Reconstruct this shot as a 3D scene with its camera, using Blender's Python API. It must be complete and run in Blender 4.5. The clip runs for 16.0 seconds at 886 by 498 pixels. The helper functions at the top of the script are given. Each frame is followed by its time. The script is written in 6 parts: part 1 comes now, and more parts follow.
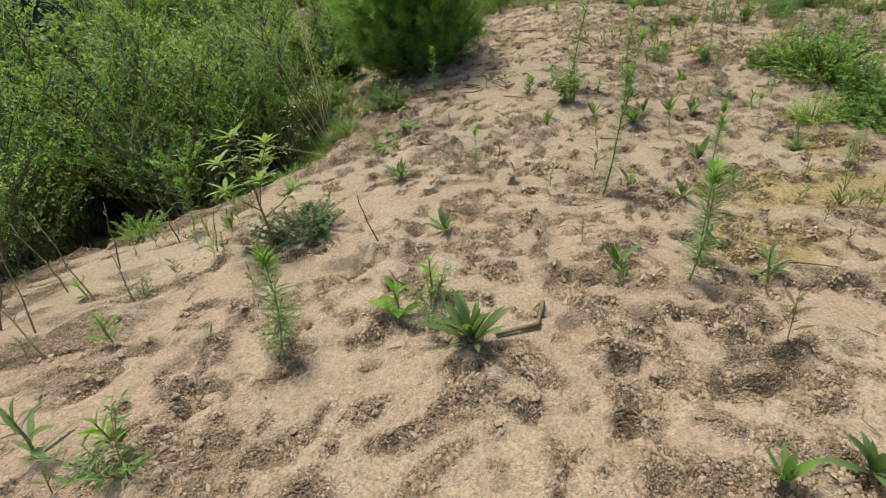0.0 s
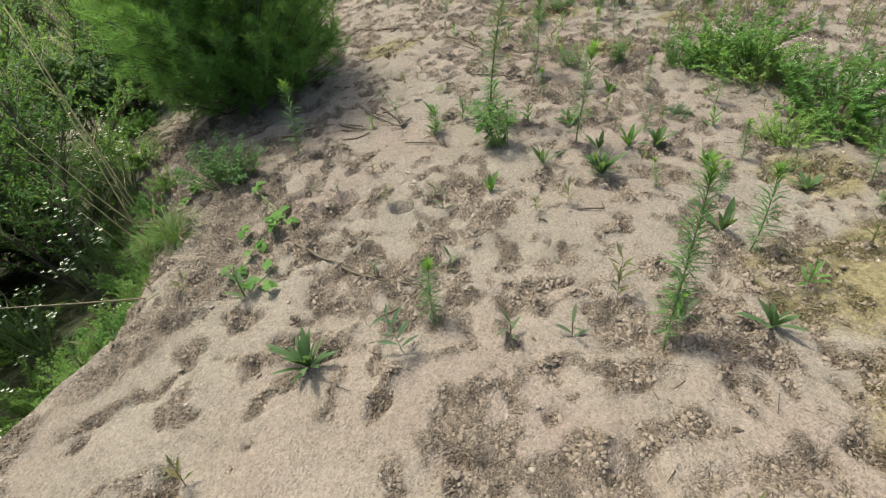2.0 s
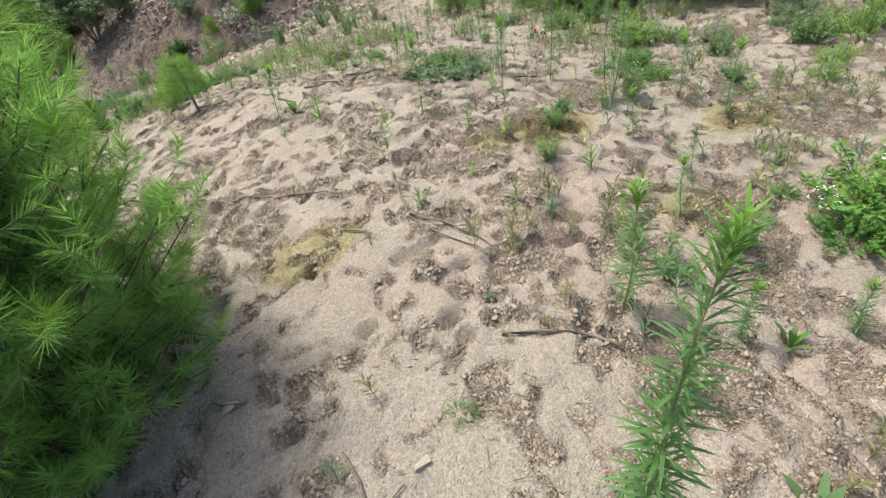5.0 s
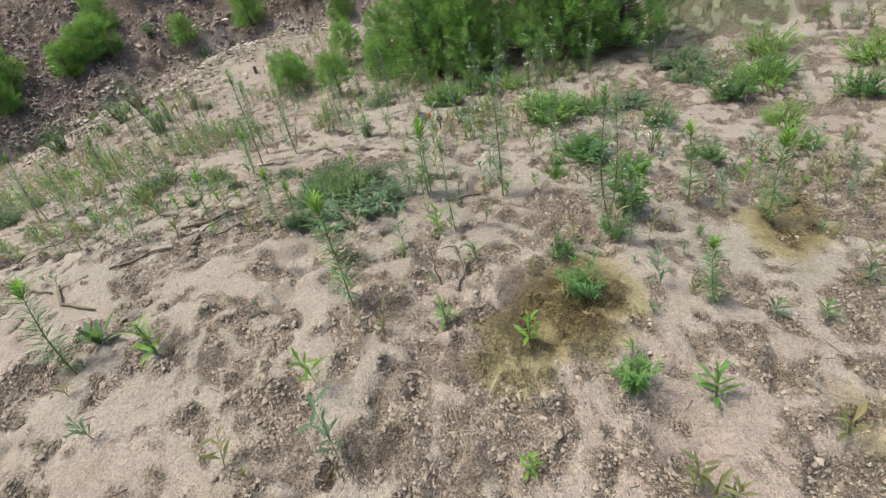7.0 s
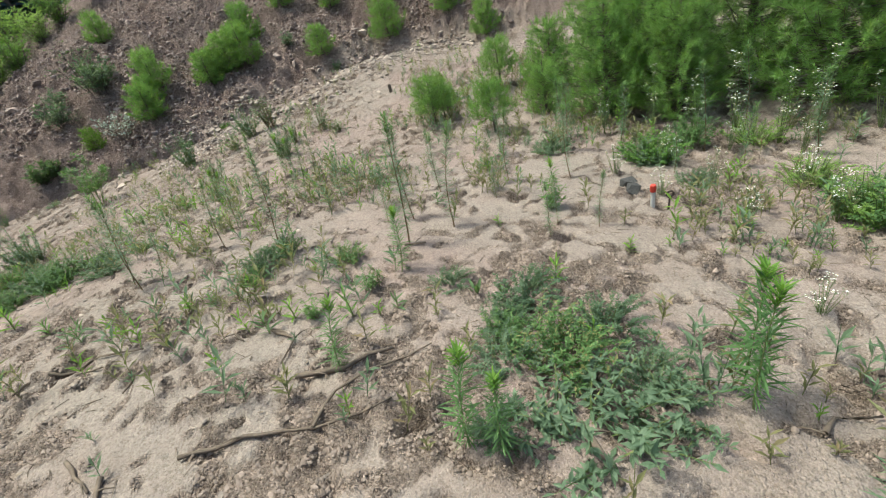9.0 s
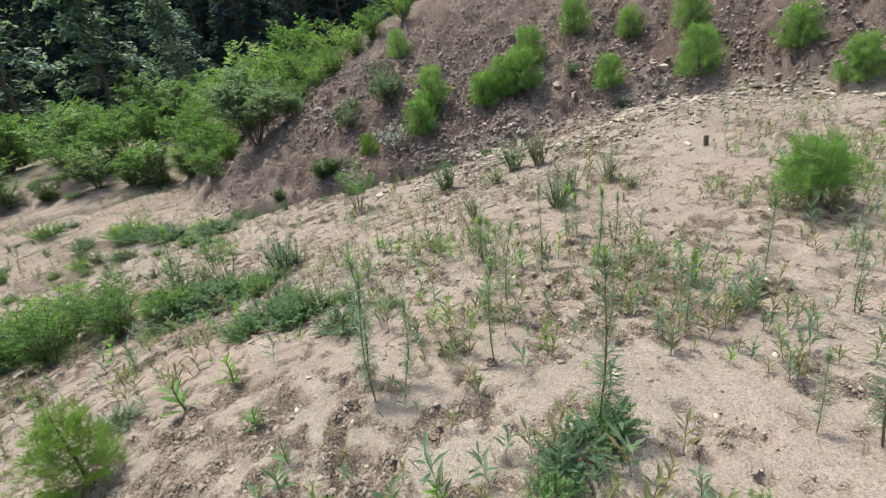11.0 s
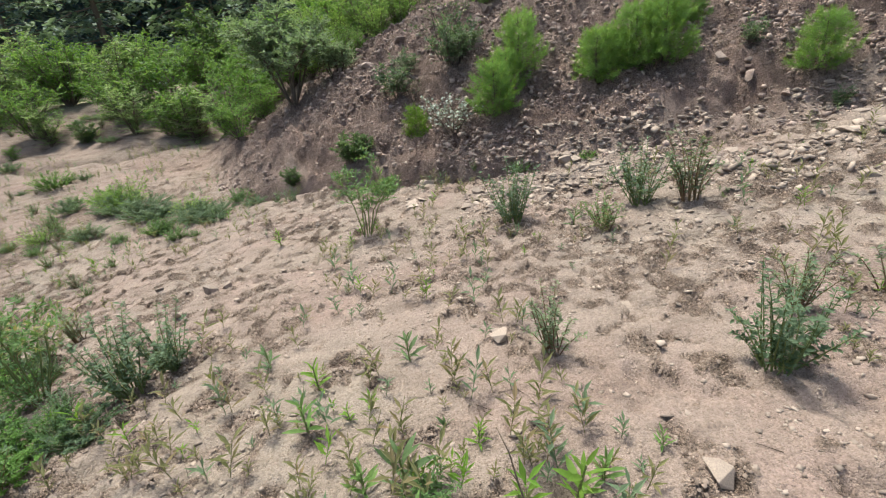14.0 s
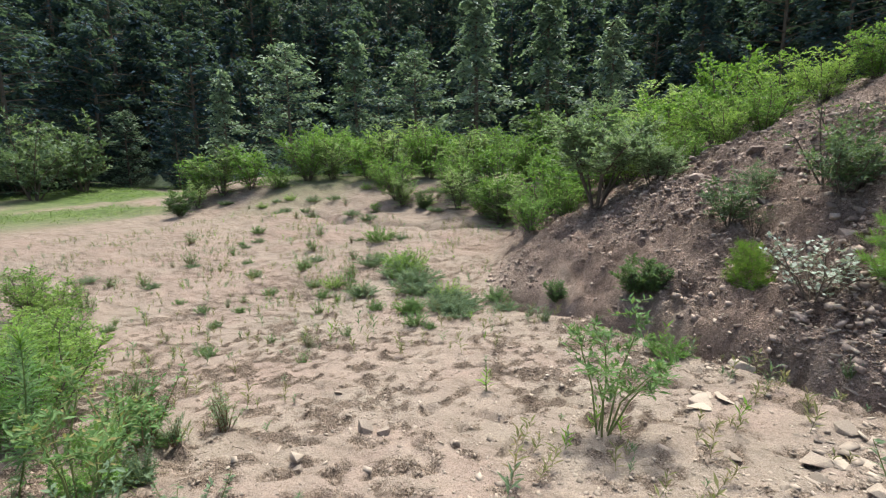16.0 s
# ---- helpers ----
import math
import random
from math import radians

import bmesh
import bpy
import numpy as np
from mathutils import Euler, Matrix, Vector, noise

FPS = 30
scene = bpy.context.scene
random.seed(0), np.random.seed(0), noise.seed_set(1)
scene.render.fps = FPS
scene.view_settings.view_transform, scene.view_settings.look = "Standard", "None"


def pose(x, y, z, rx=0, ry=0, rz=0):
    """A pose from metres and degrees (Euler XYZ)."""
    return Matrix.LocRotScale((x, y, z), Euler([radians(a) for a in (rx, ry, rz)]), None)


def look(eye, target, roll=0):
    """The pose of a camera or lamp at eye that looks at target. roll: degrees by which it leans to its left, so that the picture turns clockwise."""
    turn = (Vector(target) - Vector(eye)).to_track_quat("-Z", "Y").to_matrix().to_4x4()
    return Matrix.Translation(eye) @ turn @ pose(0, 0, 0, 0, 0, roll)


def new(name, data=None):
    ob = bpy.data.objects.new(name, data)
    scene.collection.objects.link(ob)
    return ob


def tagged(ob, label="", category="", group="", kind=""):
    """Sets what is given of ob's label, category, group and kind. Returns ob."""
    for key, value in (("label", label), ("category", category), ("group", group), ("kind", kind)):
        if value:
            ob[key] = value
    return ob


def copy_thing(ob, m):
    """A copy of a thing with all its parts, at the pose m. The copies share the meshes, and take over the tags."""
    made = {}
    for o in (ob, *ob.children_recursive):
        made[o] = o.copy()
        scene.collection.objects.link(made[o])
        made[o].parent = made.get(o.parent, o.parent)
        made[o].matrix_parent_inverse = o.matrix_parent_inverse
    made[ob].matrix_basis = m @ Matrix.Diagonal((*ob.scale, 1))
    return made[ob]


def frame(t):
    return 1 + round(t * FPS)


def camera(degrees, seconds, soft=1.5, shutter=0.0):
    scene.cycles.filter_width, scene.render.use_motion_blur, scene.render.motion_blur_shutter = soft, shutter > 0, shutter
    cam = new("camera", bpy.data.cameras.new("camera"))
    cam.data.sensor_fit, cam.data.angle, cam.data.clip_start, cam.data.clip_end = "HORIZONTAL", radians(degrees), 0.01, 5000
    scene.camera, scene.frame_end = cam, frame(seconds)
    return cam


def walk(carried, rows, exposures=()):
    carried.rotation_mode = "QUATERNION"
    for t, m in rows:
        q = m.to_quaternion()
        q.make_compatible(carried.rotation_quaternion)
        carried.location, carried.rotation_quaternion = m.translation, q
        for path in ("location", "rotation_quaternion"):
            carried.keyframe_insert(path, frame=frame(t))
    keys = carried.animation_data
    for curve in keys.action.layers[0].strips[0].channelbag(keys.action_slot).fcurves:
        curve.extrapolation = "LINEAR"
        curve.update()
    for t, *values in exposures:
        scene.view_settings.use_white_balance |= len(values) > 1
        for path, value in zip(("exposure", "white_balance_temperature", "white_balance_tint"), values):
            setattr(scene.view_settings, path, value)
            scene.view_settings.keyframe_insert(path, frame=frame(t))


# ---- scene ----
cam = camera(88.2, 16.0, soft=1.15)
PATH = [
    (0, (-0.046, 0.058, 1.444), (-0.120, 1.789, 0.443), -9.8),
    (0.5, (-0.051, 0.593, 1.462), (0.067, 2.278, 0.392), -10.3),
    (1, (-0.069, 1.048, 1.438), (0.184, 2.681, 0.311), -10.5),
    (1.5, (-0.121, 1.418, 1.506), (0.261, 3.001, 0.346), -10.5),
    (2, (-0.178, 1.817, 1.637), (0.296, 3.364, 0.459), -11.2),
    (2.5, (-0.145, 2.245, 1.642), (0.360, 3.762, 0.440), -12.3),
    (3, (-0.045, 2.687, 1.748), (0.499, 4.181, 0.534), -12.3),
    (3.5, (0.023, 3.111, 1.809), (0.615, 4.591, 0.601), -12.2),
    (4, (0.214, 3.564, 1.781), (0.834, 5.055, 0.599), -12.3),
    (4.5, (0.465, 4.045, 1.851), (1.157, 5.519, 0.691), -12.1),
    (5, (0.746, 4.524, 1.931), (1.556, 5.943, 0.777), -14.2),
    (5.2, (0.852, 4.719, 1.896), (1.720, 6.100, 0.740), -15.1),
    (7.3, (1.820, 6.548, 2.054), (3.122, 7.567, 0.930), -14.9),
    (7.5, (1.912, 6.705, 2.049), (3.209, 7.743, 0.936), -14.9),
    (8, (2.173, 7.074, 2.052), (3.444, 8.164, 0.958), -14.7),
    (8.5, (2.437, 7.456, 2.044), (3.652, 8.635, 0.979), -14.4),
    (9, (2.588, 7.887, 2.075), (3.671, 9.230, 1.065), -14.9),
    (9.5, (2.683, 8.303, 2.084), (3.561, 9.840, 1.151), -15.2),
    (10, (2.700, 8.701, 2.125), (3.367, 10.388, 1.282), -14.5),
    (10.2, (2.706, 8.858, 2.132), (3.296, 10.590, 1.326), -14.1),
    (12.3, (3.183, 11.237, 1.887), (3.525, 13.075, 1.178), -8.8),
    (12.5, (3.265, 11.453, 1.860), (3.605, 13.288, 1.140), -8.6),
    (13, (3.470, 11.949, 1.819), (3.758, 13.776, 1.057), -7.9),
    (13.5, (3.638, 12.374, 1.829), (3.854, 14.193, 1.025), -7.5),
    (14, (3.843, 12.767, 1.805), (3.935, 14.594, 0.999), -6.6),
    (14.5, (3.932, 13.226, 1.773), (3.829, 15.073, 1.015), -5.6),
    (15, (3.959, 13.687, 1.781), (3.619, 15.550, 1.139), -4.1),
    (15.5, (4.009, 14.120, 1.790), (3.339, 15.937, 1.289), -2.3),
    (16, (3.942, 14.518, 1.794), (2.853, 16.157, 1.437), -0.1),
]
walk(cam, [(t, look(eye, target, roll)) for t, eye, target, roll in PATH],
     exposures=((0, 0.76, 7700, -7), (1.5, 0.82, 6900, -9), (3.5, 0.91, 6400, -7), (5.2, 1.20, 6350, -6), (7.3, 0.90, 6250, -7), (8.5, 0.92, 6250, -7), (10.2, 1.02, 6150, -4), (12.3, 1.14, 6350, -6), (13.0, 1.15, 6350, -6), (14.0, 1.01, 6450, 0), (15.0, 1.09, 6450, -2), (16, 1.14, 6400, -2)))

# ---- world and sun: bright, hazy summer daylight ----
SUN_AZ, SUN_EL = 20.0, 68.0          # degrees left of +y, and above the horizon
world = bpy.data.worlds.new("sky")
scene.world = world
world.use_nodes = True
wn = world.node_tree.nodes
sky = wn.new("ShaderNodeTexSky")
sky.sky_type = "NISHITA"
sky.sun_disc = False
sky.sun_elevation = radians(SUN_EL)
sky.sun_rotation = radians(-SUN_AZ)
sky.air_density, sky.dust_density, sky.ozone_density = 0.8, 5.0, 0.6
wn["Background"].inputs["Strength"].default_value = 0.15
world.node_tree.links.new(sky.outputs["Color"], wn["Background"].inputs["Color"])

sun = new("sun", bpy.data.lights.new("sun", "SUN"))
sun.data.energy, sun.data.angle, sun.data.color = 2.35, radians(8.0), (1.0, 0.95, 0.87)
sun_way = Vector((-math.sin(radians(SUN_AZ)) * math.cos(radians(SUN_EL)),
                  math.cos(radians(SUN_AZ)) * math.cos(radians(SUN_EL)), math.sin(radians(SUN_EL))))
sun.matrix_world = look(sun_way * 60, (0, 0, 0))

# ---- materials ----
def node_mat(name):
    m = bpy.data.materials.new(name)
    m.use_nodes = True
    return m, m.node_tree.nodes, m.node_tree.links, m.node_tree.nodes["Principled BSDF"]


def noise_node(n, l, coord, scale, detail=4.0, rough=0.55):
    t = n.new("ShaderNodeTexNoise")
    t.inputs["Scale"].default_value = scale
    t.inputs["Detail"].default_value = detail
    t.inputs["Roughness"].default_value = rough
    l.new(coord, t.inputs["Vector"])
    return t


def ramp_node(n, l, fac, stops):
    r = n.new("ShaderNodeValToRGB")
    e = r.color_ramp.elements
    while len(e) < len(stops):
        e.new(0.5)
    for k, (p, c) in enumerate(stops):
        e[k].position, e[k].color = p, (*c, 1)
    l.new(fac, r.inputs["Fac"])
    return r


def mix_node(n, l, fac, a, b, blend="MIX"):
    m = n.new("ShaderNodeMix")
    m.data_type, m.blend_type = "RGBA", blend
    for sock, v in ((m.inputs[0], fac), (m.inputs[6], a), (m.inputs[7], b)):
        if isinstance(v, (int, float)):
            sock.default_value = v
        elif isinstance(v, tuple):
            sock.default_value = (*v, 1)
        else:
            l.new(v, sock)
    return m.outputs[2]


def leaf_mat(name, dark, light, gloss=0.55, thin=0.35, spread=0.5, dry=None):
    """Foliage: each leaf and each plant a little different, light shining through."""
    m, n, l, p = node_mat(name)
    geo, info = n.new("ShaderNodeNewGeometry"), n.new("ShaderNodeObjectInfo")
    add = n.new("ShaderNodeMath")
    add.operation = "MULTIPLY_ADD"
    l.new(geo.outputs["Random Per Island"], add.inputs[0])
    add.inputs[1].default_value = spread
    half = n.new("ShaderNodeMath")
    half.operation = "MULTIPLY"
    half.inputs[1].default_value = 1 - spread
    l.new(info.outputs["Random"], half.inputs[0])
    l.new(half.outputs[0], add.inputs[2])
    stops = [(0.0, dark), (1.0, light)] if dry is None else [(0.0, dark), (0.86, light), (0.97, dry)]
    col = ramp_node(n, l, add.outputs[0], stops).outputs["Color"]
    tc = n.new("ShaderNodeTexCoord")
    ns = noise_node(n, l, tc.outputs["Object"], 9.0, 3.0)
    col = mix_node(n, l, 0.35, col, ramp_node(n, l, ns.outputs["Fac"], [(0.3, (0.45, 0.45, 0.45)), (0.7, (1.0, 1.0, 1.0))]).outputs["Color"], "MULTIPLY")
    l.new(col, p.inputs["Base Color"])
    p.inputs["Roughness"].default_value = gloss
    p.inputs["Specular IOR Level"].default_value = 0.25
    tr = n.new("ShaderNodeBsdfTranslucent")
    l.new(mix_node(n, l, 0.25, col, (0.35, 0.5, 0.03)), tr.inputs["Color"])
    mx = n.new("ShaderNodeMixShader")
    mx.inputs[0].default_value = thin
    l.new(p.outputs[0], mx.inputs[1])
    l.new(tr.outputs[0], mx.inputs[2])
    l.new(mx.outputs[0], n["Material Output"].inputs["Surface"])
    return m


def plain_mat(name, a, b, scale=20.0, rough=0.8, bump=0.3, dist=0.004):
    """A matt surface that wanders between two colours, with fine relief."""
    m, n, l, p = node_mat(name)
    tc, info = n.new("ShaderNodeTexCoord"), n.new("ShaderNodeObjectInfo")
    ns = noise_node(n, l, tc.outputs["Object"], scale, 6.0, 0.65)
    geo = n.new("ShaderNodeNewGeometry")
    ad = n.new("ShaderNodeMath")
    ad.operation = "MULTIPLY_ADD"
    ad.inputs[1].default_value = 0.5
    l.new(geo.outputs["Random Per Island"], ad.inputs[0])
    sb = n.new("ShaderNodeMath")
    sb.operation = "SUBTRACT"
    sb.inputs[1].default_value = 0.25
    l.new(ns.outputs["Fac"], sb.inputs[0])
    l.new(sb.outputs[0], ad.inputs[2])
    l.new(ramp_node(n, l, ad.outputs[0], [(0.25, a), (0.75, b)]).outputs["Color"], p.inputs["Base Color"])
    p.inputs["Roughness"].default_value = rough
    p.inputs["Specular IOR Level"].default_value = 0.25
    bp = n.new("ShaderNodeBump")
    bp.inputs["Strength"].default_value, bp.inputs["Distance"].default_value = bump, dist
    l.new(noise_node(n, l, tc.outputs["Object"], scale * 4, 5.0, 0.7).outputs["Fac"], bp.inputs["Height"])
    l.new(bp.outputs["Normal"], p.inputs["Normal"])
    return m


def ground_mat():
    """Decomposed-granite sand: pale crusted skin, crumbly red-brown loose soil, olive moss film, stony bank."""
    m, n, l, p = node_mat("sandy_soil")
    pos = n.new("ShaderNodeNewGeometry").outputs["Position"]

    def attr(name):
        a = n.new("ShaderNodeAttribute")
        a.attribute_name = name
        return a.outputs["Fac"]
    big = noise_node(n, l, pos, 0.55, 4.0, 0.6)
    mid = noise_node(n, l, pos, 3.2, 5.0, 0.6)
    small = noise_node(n, l, pos, 15.0, 5.0, 0.7)
    fine = noise_node(n, l, pos, 46.0, 5.0, 0.7)
    grit = noise_node(n, l, pos, 150.0, 3.0, 0.7)

    def grains(scale):
        v = n.new("ShaderNodeTexVoronoi")
        v.inputs["Scale"].default_value = scale
        l.new(pos, v.inputs["Vector"])
        bw = n.new("ShaderNodeRGBToBW")
        l.new(v.outputs["Color"], bw.inputs[0])
        return v.outputs["Distance"], bw.outputs[0]

    def broken(name, lo, hi, amount):
        """A mask whose edge is frayed by the crumb-sized noise."""
        both = n.new("ShaderNodeMath")
        both.operation = "MULTIPLY_ADD"
        both.inputs[1].default_value = 1.2
        l.new(fine.outputs["Fac"], both.inputs[0])
        l.new(small.outputs["Fac"], both.inputs[2])
        m1 = n.new("ShaderNodeMath")
        m1.operation = "MULTIPLY_ADD"
        l.new(both.outputs[0], m1.inputs[0])
        m1.inputs[1].default_value = amount / 2.2
        l.new(attr(name), m1.inputs[2])
        r = n.new("ShaderNodeMapRange")
        r.inputs["From Min"].default_value, r.inputs["From Max"].default_value = lo + amount / 2, hi + amount / 2
        l.new(m1.outputs[0], r.inputs["Value"])
        return r.outputs["Result"]
    d1, c1 = grains(135.0)
    d2, c2 = grains(58.0)
    crust = ramp_node(n, l, big.outputs["Fac"], [(0.34, (0.268, 0.226, 0.192)), (0.5, (0.274, 0.221, 0.191)), (0.64, (0.276, 0.208, 0.182))]).outputs["Color"]
    crust = mix_node(n, l, 0.30, crust, ramp_node(n, l, mid.outputs["Fac"], [(0.3, (0.62, 0.58, 0.54)), (0.55, (1.0, 1.0, 1.0)), (0.72, (1.12, 1.12, 1.12))]).outputs["Color"], "MULTIPLY")
    loose = ramp_node(n, l, small.outputs["Fac"], [(0.3, (0.226, 0.173, 0.142)), (0.7, (0.332, 0.259, 0.216))]).outputs["Color"]
    crumb = broken("crumb", 0.14, 1.0, 3.0)
    col = mix_node(n, l, crumb, crust, loose)
    moss = ramp_node(n, l, fine.outputs["Fac"], [(0.35, (0.18, 0.142, 0.072)), (0.7, (0.29, 0.238, 0.145))]).outputs["Color"]
    col = mix_node(n, l, broken("moss", 0.28, 0.95, 1.3), col, moss)
    col = mix_node(n, l, broken("wet", 0.1, 1.0, 1.2), col, (0.74, 0.68, 0.58), "MULTIPLY")
    bank = ramp_node(n, l, noise_node(n, l, pos, 1.1, 6.0, 0.65).outputs["Fac"], [(0.3, (0.235, 0.168, 0.148)), (0.5, (0.32, 0.236, 0.208)), (0.72, (0.40, 0.31, 0.27))]).outputs["Color"]
    bank = mix_node(n, l, 0.6, bank, ramp_node(n, l, small.outputs["Fac"], [(0.3, (0.5, 0.48, 0.47)), (0.65, (1.12, 1.12, 1.12))]).outputs["Color"], "MULTIPLY")
    col = mix_node(n, l, attr("bank"), col, bank)
    grass = ramp_node(n, l, noise_node(n, l, pos, 2.2, 5.0, 0.6).outputs["Fac"], [(0.35, (0.05, 0.085, 0.02)), (0.65, (0.13, 0.17, 0.05))]).outputs["Color"]
    col = mix_node(n, l, attr("green"), col, grass)
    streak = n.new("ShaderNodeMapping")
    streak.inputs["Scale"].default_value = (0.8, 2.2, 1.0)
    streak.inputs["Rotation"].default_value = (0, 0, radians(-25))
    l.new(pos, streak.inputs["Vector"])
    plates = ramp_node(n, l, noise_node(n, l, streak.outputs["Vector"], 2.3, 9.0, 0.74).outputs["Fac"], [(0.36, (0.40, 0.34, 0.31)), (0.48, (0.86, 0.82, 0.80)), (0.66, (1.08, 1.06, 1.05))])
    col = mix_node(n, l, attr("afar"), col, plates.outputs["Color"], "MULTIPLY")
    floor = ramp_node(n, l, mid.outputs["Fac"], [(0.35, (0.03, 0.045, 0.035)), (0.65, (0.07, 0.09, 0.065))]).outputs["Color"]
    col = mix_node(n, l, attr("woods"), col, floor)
    rough = n.new("ShaderNodeMath")
    rough.operation = "MAXIMUM"
    l.new(crumb, rough.inputs[0])
    l.new(attr("bank"), rough.inputs[1])
    rough = rough.outputs[0]

    def share(fac, lo, hi):
        r = n.new("ShaderNodeMapRange")
        r.inputs["To Min"].default_value, r.inputs["To Max"].default_value = lo, hi
        l.new(fac, r.inputs["Value"])
        return r.outputs["Result"]
    for fac, tone in ((share(rough, 0.42, 0.88), ramp_node(n, l, c1, [(0.12, (0.42, 0.38, 0.35)), (0.42, (0.98, 0.97, 0.96)), (0.85, (1.3, 1.29, 1.27))])),
                      (share(rough, 0.22, 0.6), ramp_node(n, l, c2, [(0.15, (0.60, 0.56, 0.53)), (0.5, (1.0, 1.0, 1.0)), (0.85, (1.25, 1.24, 1.22))])),
                      (share(rough, 0.32, 0.75), ramp_node(n, l, fine.outputs["Fac"], [(0.3, (0.52, 0.49, 0.46)), (0.52, (1.0, 1.0, 1.0)), (0.72, (1.2, 1.19, 1.16))])),
                      (0.3, ramp_node(n, l, grit.outputs["Fac"], [(0.32, (0.55, 0.53, 0.51)), (0.5, (1.0, 1.0, 1.0)), (0.7, (1.2, 1.19, 1.17))]))):
        col = mix_node(n, l, fac, col, tone.outputs["Color"], "MULTIPLY")
    l.new(col, p.inputs["Base Color"])
    wet = n.new("ShaderNodeMapRange")
    l.new(attr("wet"), wet.inputs["Value"])
    wet.inputs["To Min"].default_value, wet.inputs["To Max"].default_value = 0.92, 0.25
    l.new(wet.outputs["Result"], p.inputs["Roughness"])
    p.inputs["Specular IOR Level"].default_value = 0.3
    under = None
    for h, low, high, dist in ((small.outputs["Fac"], 0.45, 1.0, 0.05), (fine.outputs["Fac"], 0.35, 1.0, 0.038), (d2, 0.2, 1.0, 0.022), (d1, 0.45, 1.0, 0.013), (grit.outputs["Fac"], 0.55, 0.7, 0.004)):
        bp = n.new("ShaderNodeBump")
        bp.inputs["Distance"].default_value = dist
        l.new(share(rough, low, high), bp.inputs["Strength"])
        bp.invert = h in (d1, d2)
        l.new(h, bp.inputs["Height"])
        if under:
            l.new(under, bp.inputs["Normal"])
        under = bp.outputs["Normal"]
    l.new(under, p.inputs["Normal"])
    return m


SOIL = ground_mat()
CLOD = plain_mat("soil_clods", (0.15, 0.113, 0.092), (0.282, 0.218, 0.182), 30.0)
STONE = plain_mat("pale_stone", (0.19, 0.15, 0.126), (0.37, 0.30, 0.25), 12.0, 0.75, 0.4)
ROCK = plain_mat("bank_rock", (0.15, 0.108, 0.094), (0.375, 0.29, 0.25), 6.0, 0.85, 0.6, 0.02)
TWIG = plain_mat("dry_twig", (0.06, 0.045, 0.034), (0.19, 0.145, 0.11), 25.0, 0.85, 0.5)
STRAW = plain_mat("straw", (0.36, 0.29, 0.16), (0.52, 0.44, 0.26), 25.0, 0.7)
DEAD_STEM = plain_mat("grey_dead_stem", (0.13, 0.105, 0.07), (0.24, 0.20, 0.135), 25.0, 0.8)
STEM_RED = plain_mat("reddish_stem", (0.14, 0.075, 0.05), (0.22, 0.16, 0.08), 30.0, 0.7)
STEM_GREEN = plain_mat("green_stem", (0.10, 0.14, 0.045), (0.20, 0.23, 0.08), 30.0, 0.6)
BARK = plain_mat("bark", (0.07, 0.055, 0.045), (0.16, 0.125, 0.10), 14.0, 0.9, 0.8, 0.01)
LEAF_WEED = leaf_mat("weed_leaf", (0.06, 0.13, 0.045), (0.135, 0.235, 0.08), dry=(0.30, 0.25, 0.11))
LEAF_TIP = leaf_mat("young_tip_leaf", (0.11, 0.235, 0.035), (0.215, 0.35, 0.06), thin=0.45)
LEAF_ROSE = leaf_mat("rosette_leaf", (0.06, 0.112, 0.05), (0.135, 0.205, 0.09), gloss=0.7, dry=(0.27, 0.24, 0.11))
LEAF_YOUNG = leaf_mat("young_rosette_leaf", (0.085, 0.175, 0.045), (0.175, 0.285, 0.085), gloss=0.7)
LEAF_SPRIG = leaf_mat("sprig_leaf", (0.095, 0.10, 0.045), (0.19, 0.185, 0.085), thin=0.3, dry=(0.26, 0.19, 0.11))
LEAF_GREY = leaf_mat("grey_green_leaf", (0.07, 0.12, 0.066), (0.17, 0.235, 0.145))
LEAF_PALE = leaf_mat("pale_grey_green_leaf", (0.10, 0.135, 0.075), (0.215, 0.265, 0.16))
LEAF_LUSH = leaf_mat("lush_leaf", (0.07, 0.17, 0.035), (0.18, 0.32, 0.075), thin=0.45)
LEAF_FEATHER = leaf_mat("feathery_leaf", (0.13, 0.24, 0.05), (0.31, 0.45, 0.125), thin=0.5)
LEAF_DARK = leaf_mat("dark_leaf", (0.045, 0.10, 0.045), (0.12, 0.19, 0.08), thin=0.4)
NEEDLE = leaf_mat("pine_needle", (0.125, 0.265, 0.068), (0.285, 0.455, 0.13), thin=0.55)
NEEDLE_YOUNG = leaf_mat("young_pine_needle", (0.12, 0.23, 0.035), (0.25, 0.37, 0.065), thin=0.35)
LEAF_TREE = leaf_mat("small_tree_leaf", (0.13, 0.20, 0.115), (0.30, 0.39, 0.24), thin=0.45)
LEAF_SILVER = leaf_mat("silvery_leaf", (0.20, 0.24, 0.19), (0.44, 0.48, 0.42), thin=0.2)
# blue of the distant haze is mixed into this leaf colour
LEAF_FOREST_HAZED = leaf_mat("haze_blue_forest_leaf", (0.023, 0.047, 0.076), (0.052, 0.092, 0.132), gloss=0.85, thin=0.3)
LEAF_FOREST_PALE = leaf_mat("pale_forest_leaf", (0.10, 0.155, 0.125), (0.24, 0.31, 0.25), thin=0.35)
LEAF_DULL = leaf_mat("dull_seedling_leaf", (0.06, 0.085, 0.05), (0.13, 0.155, 0.09), gloss=0.6, thin=0.25)
LEAF_HAZY = leaf_mat("hazy_green_leaf", (0.14, 0.23, 0.075), (0.32, 0.43, 0.17), thin=0.45)
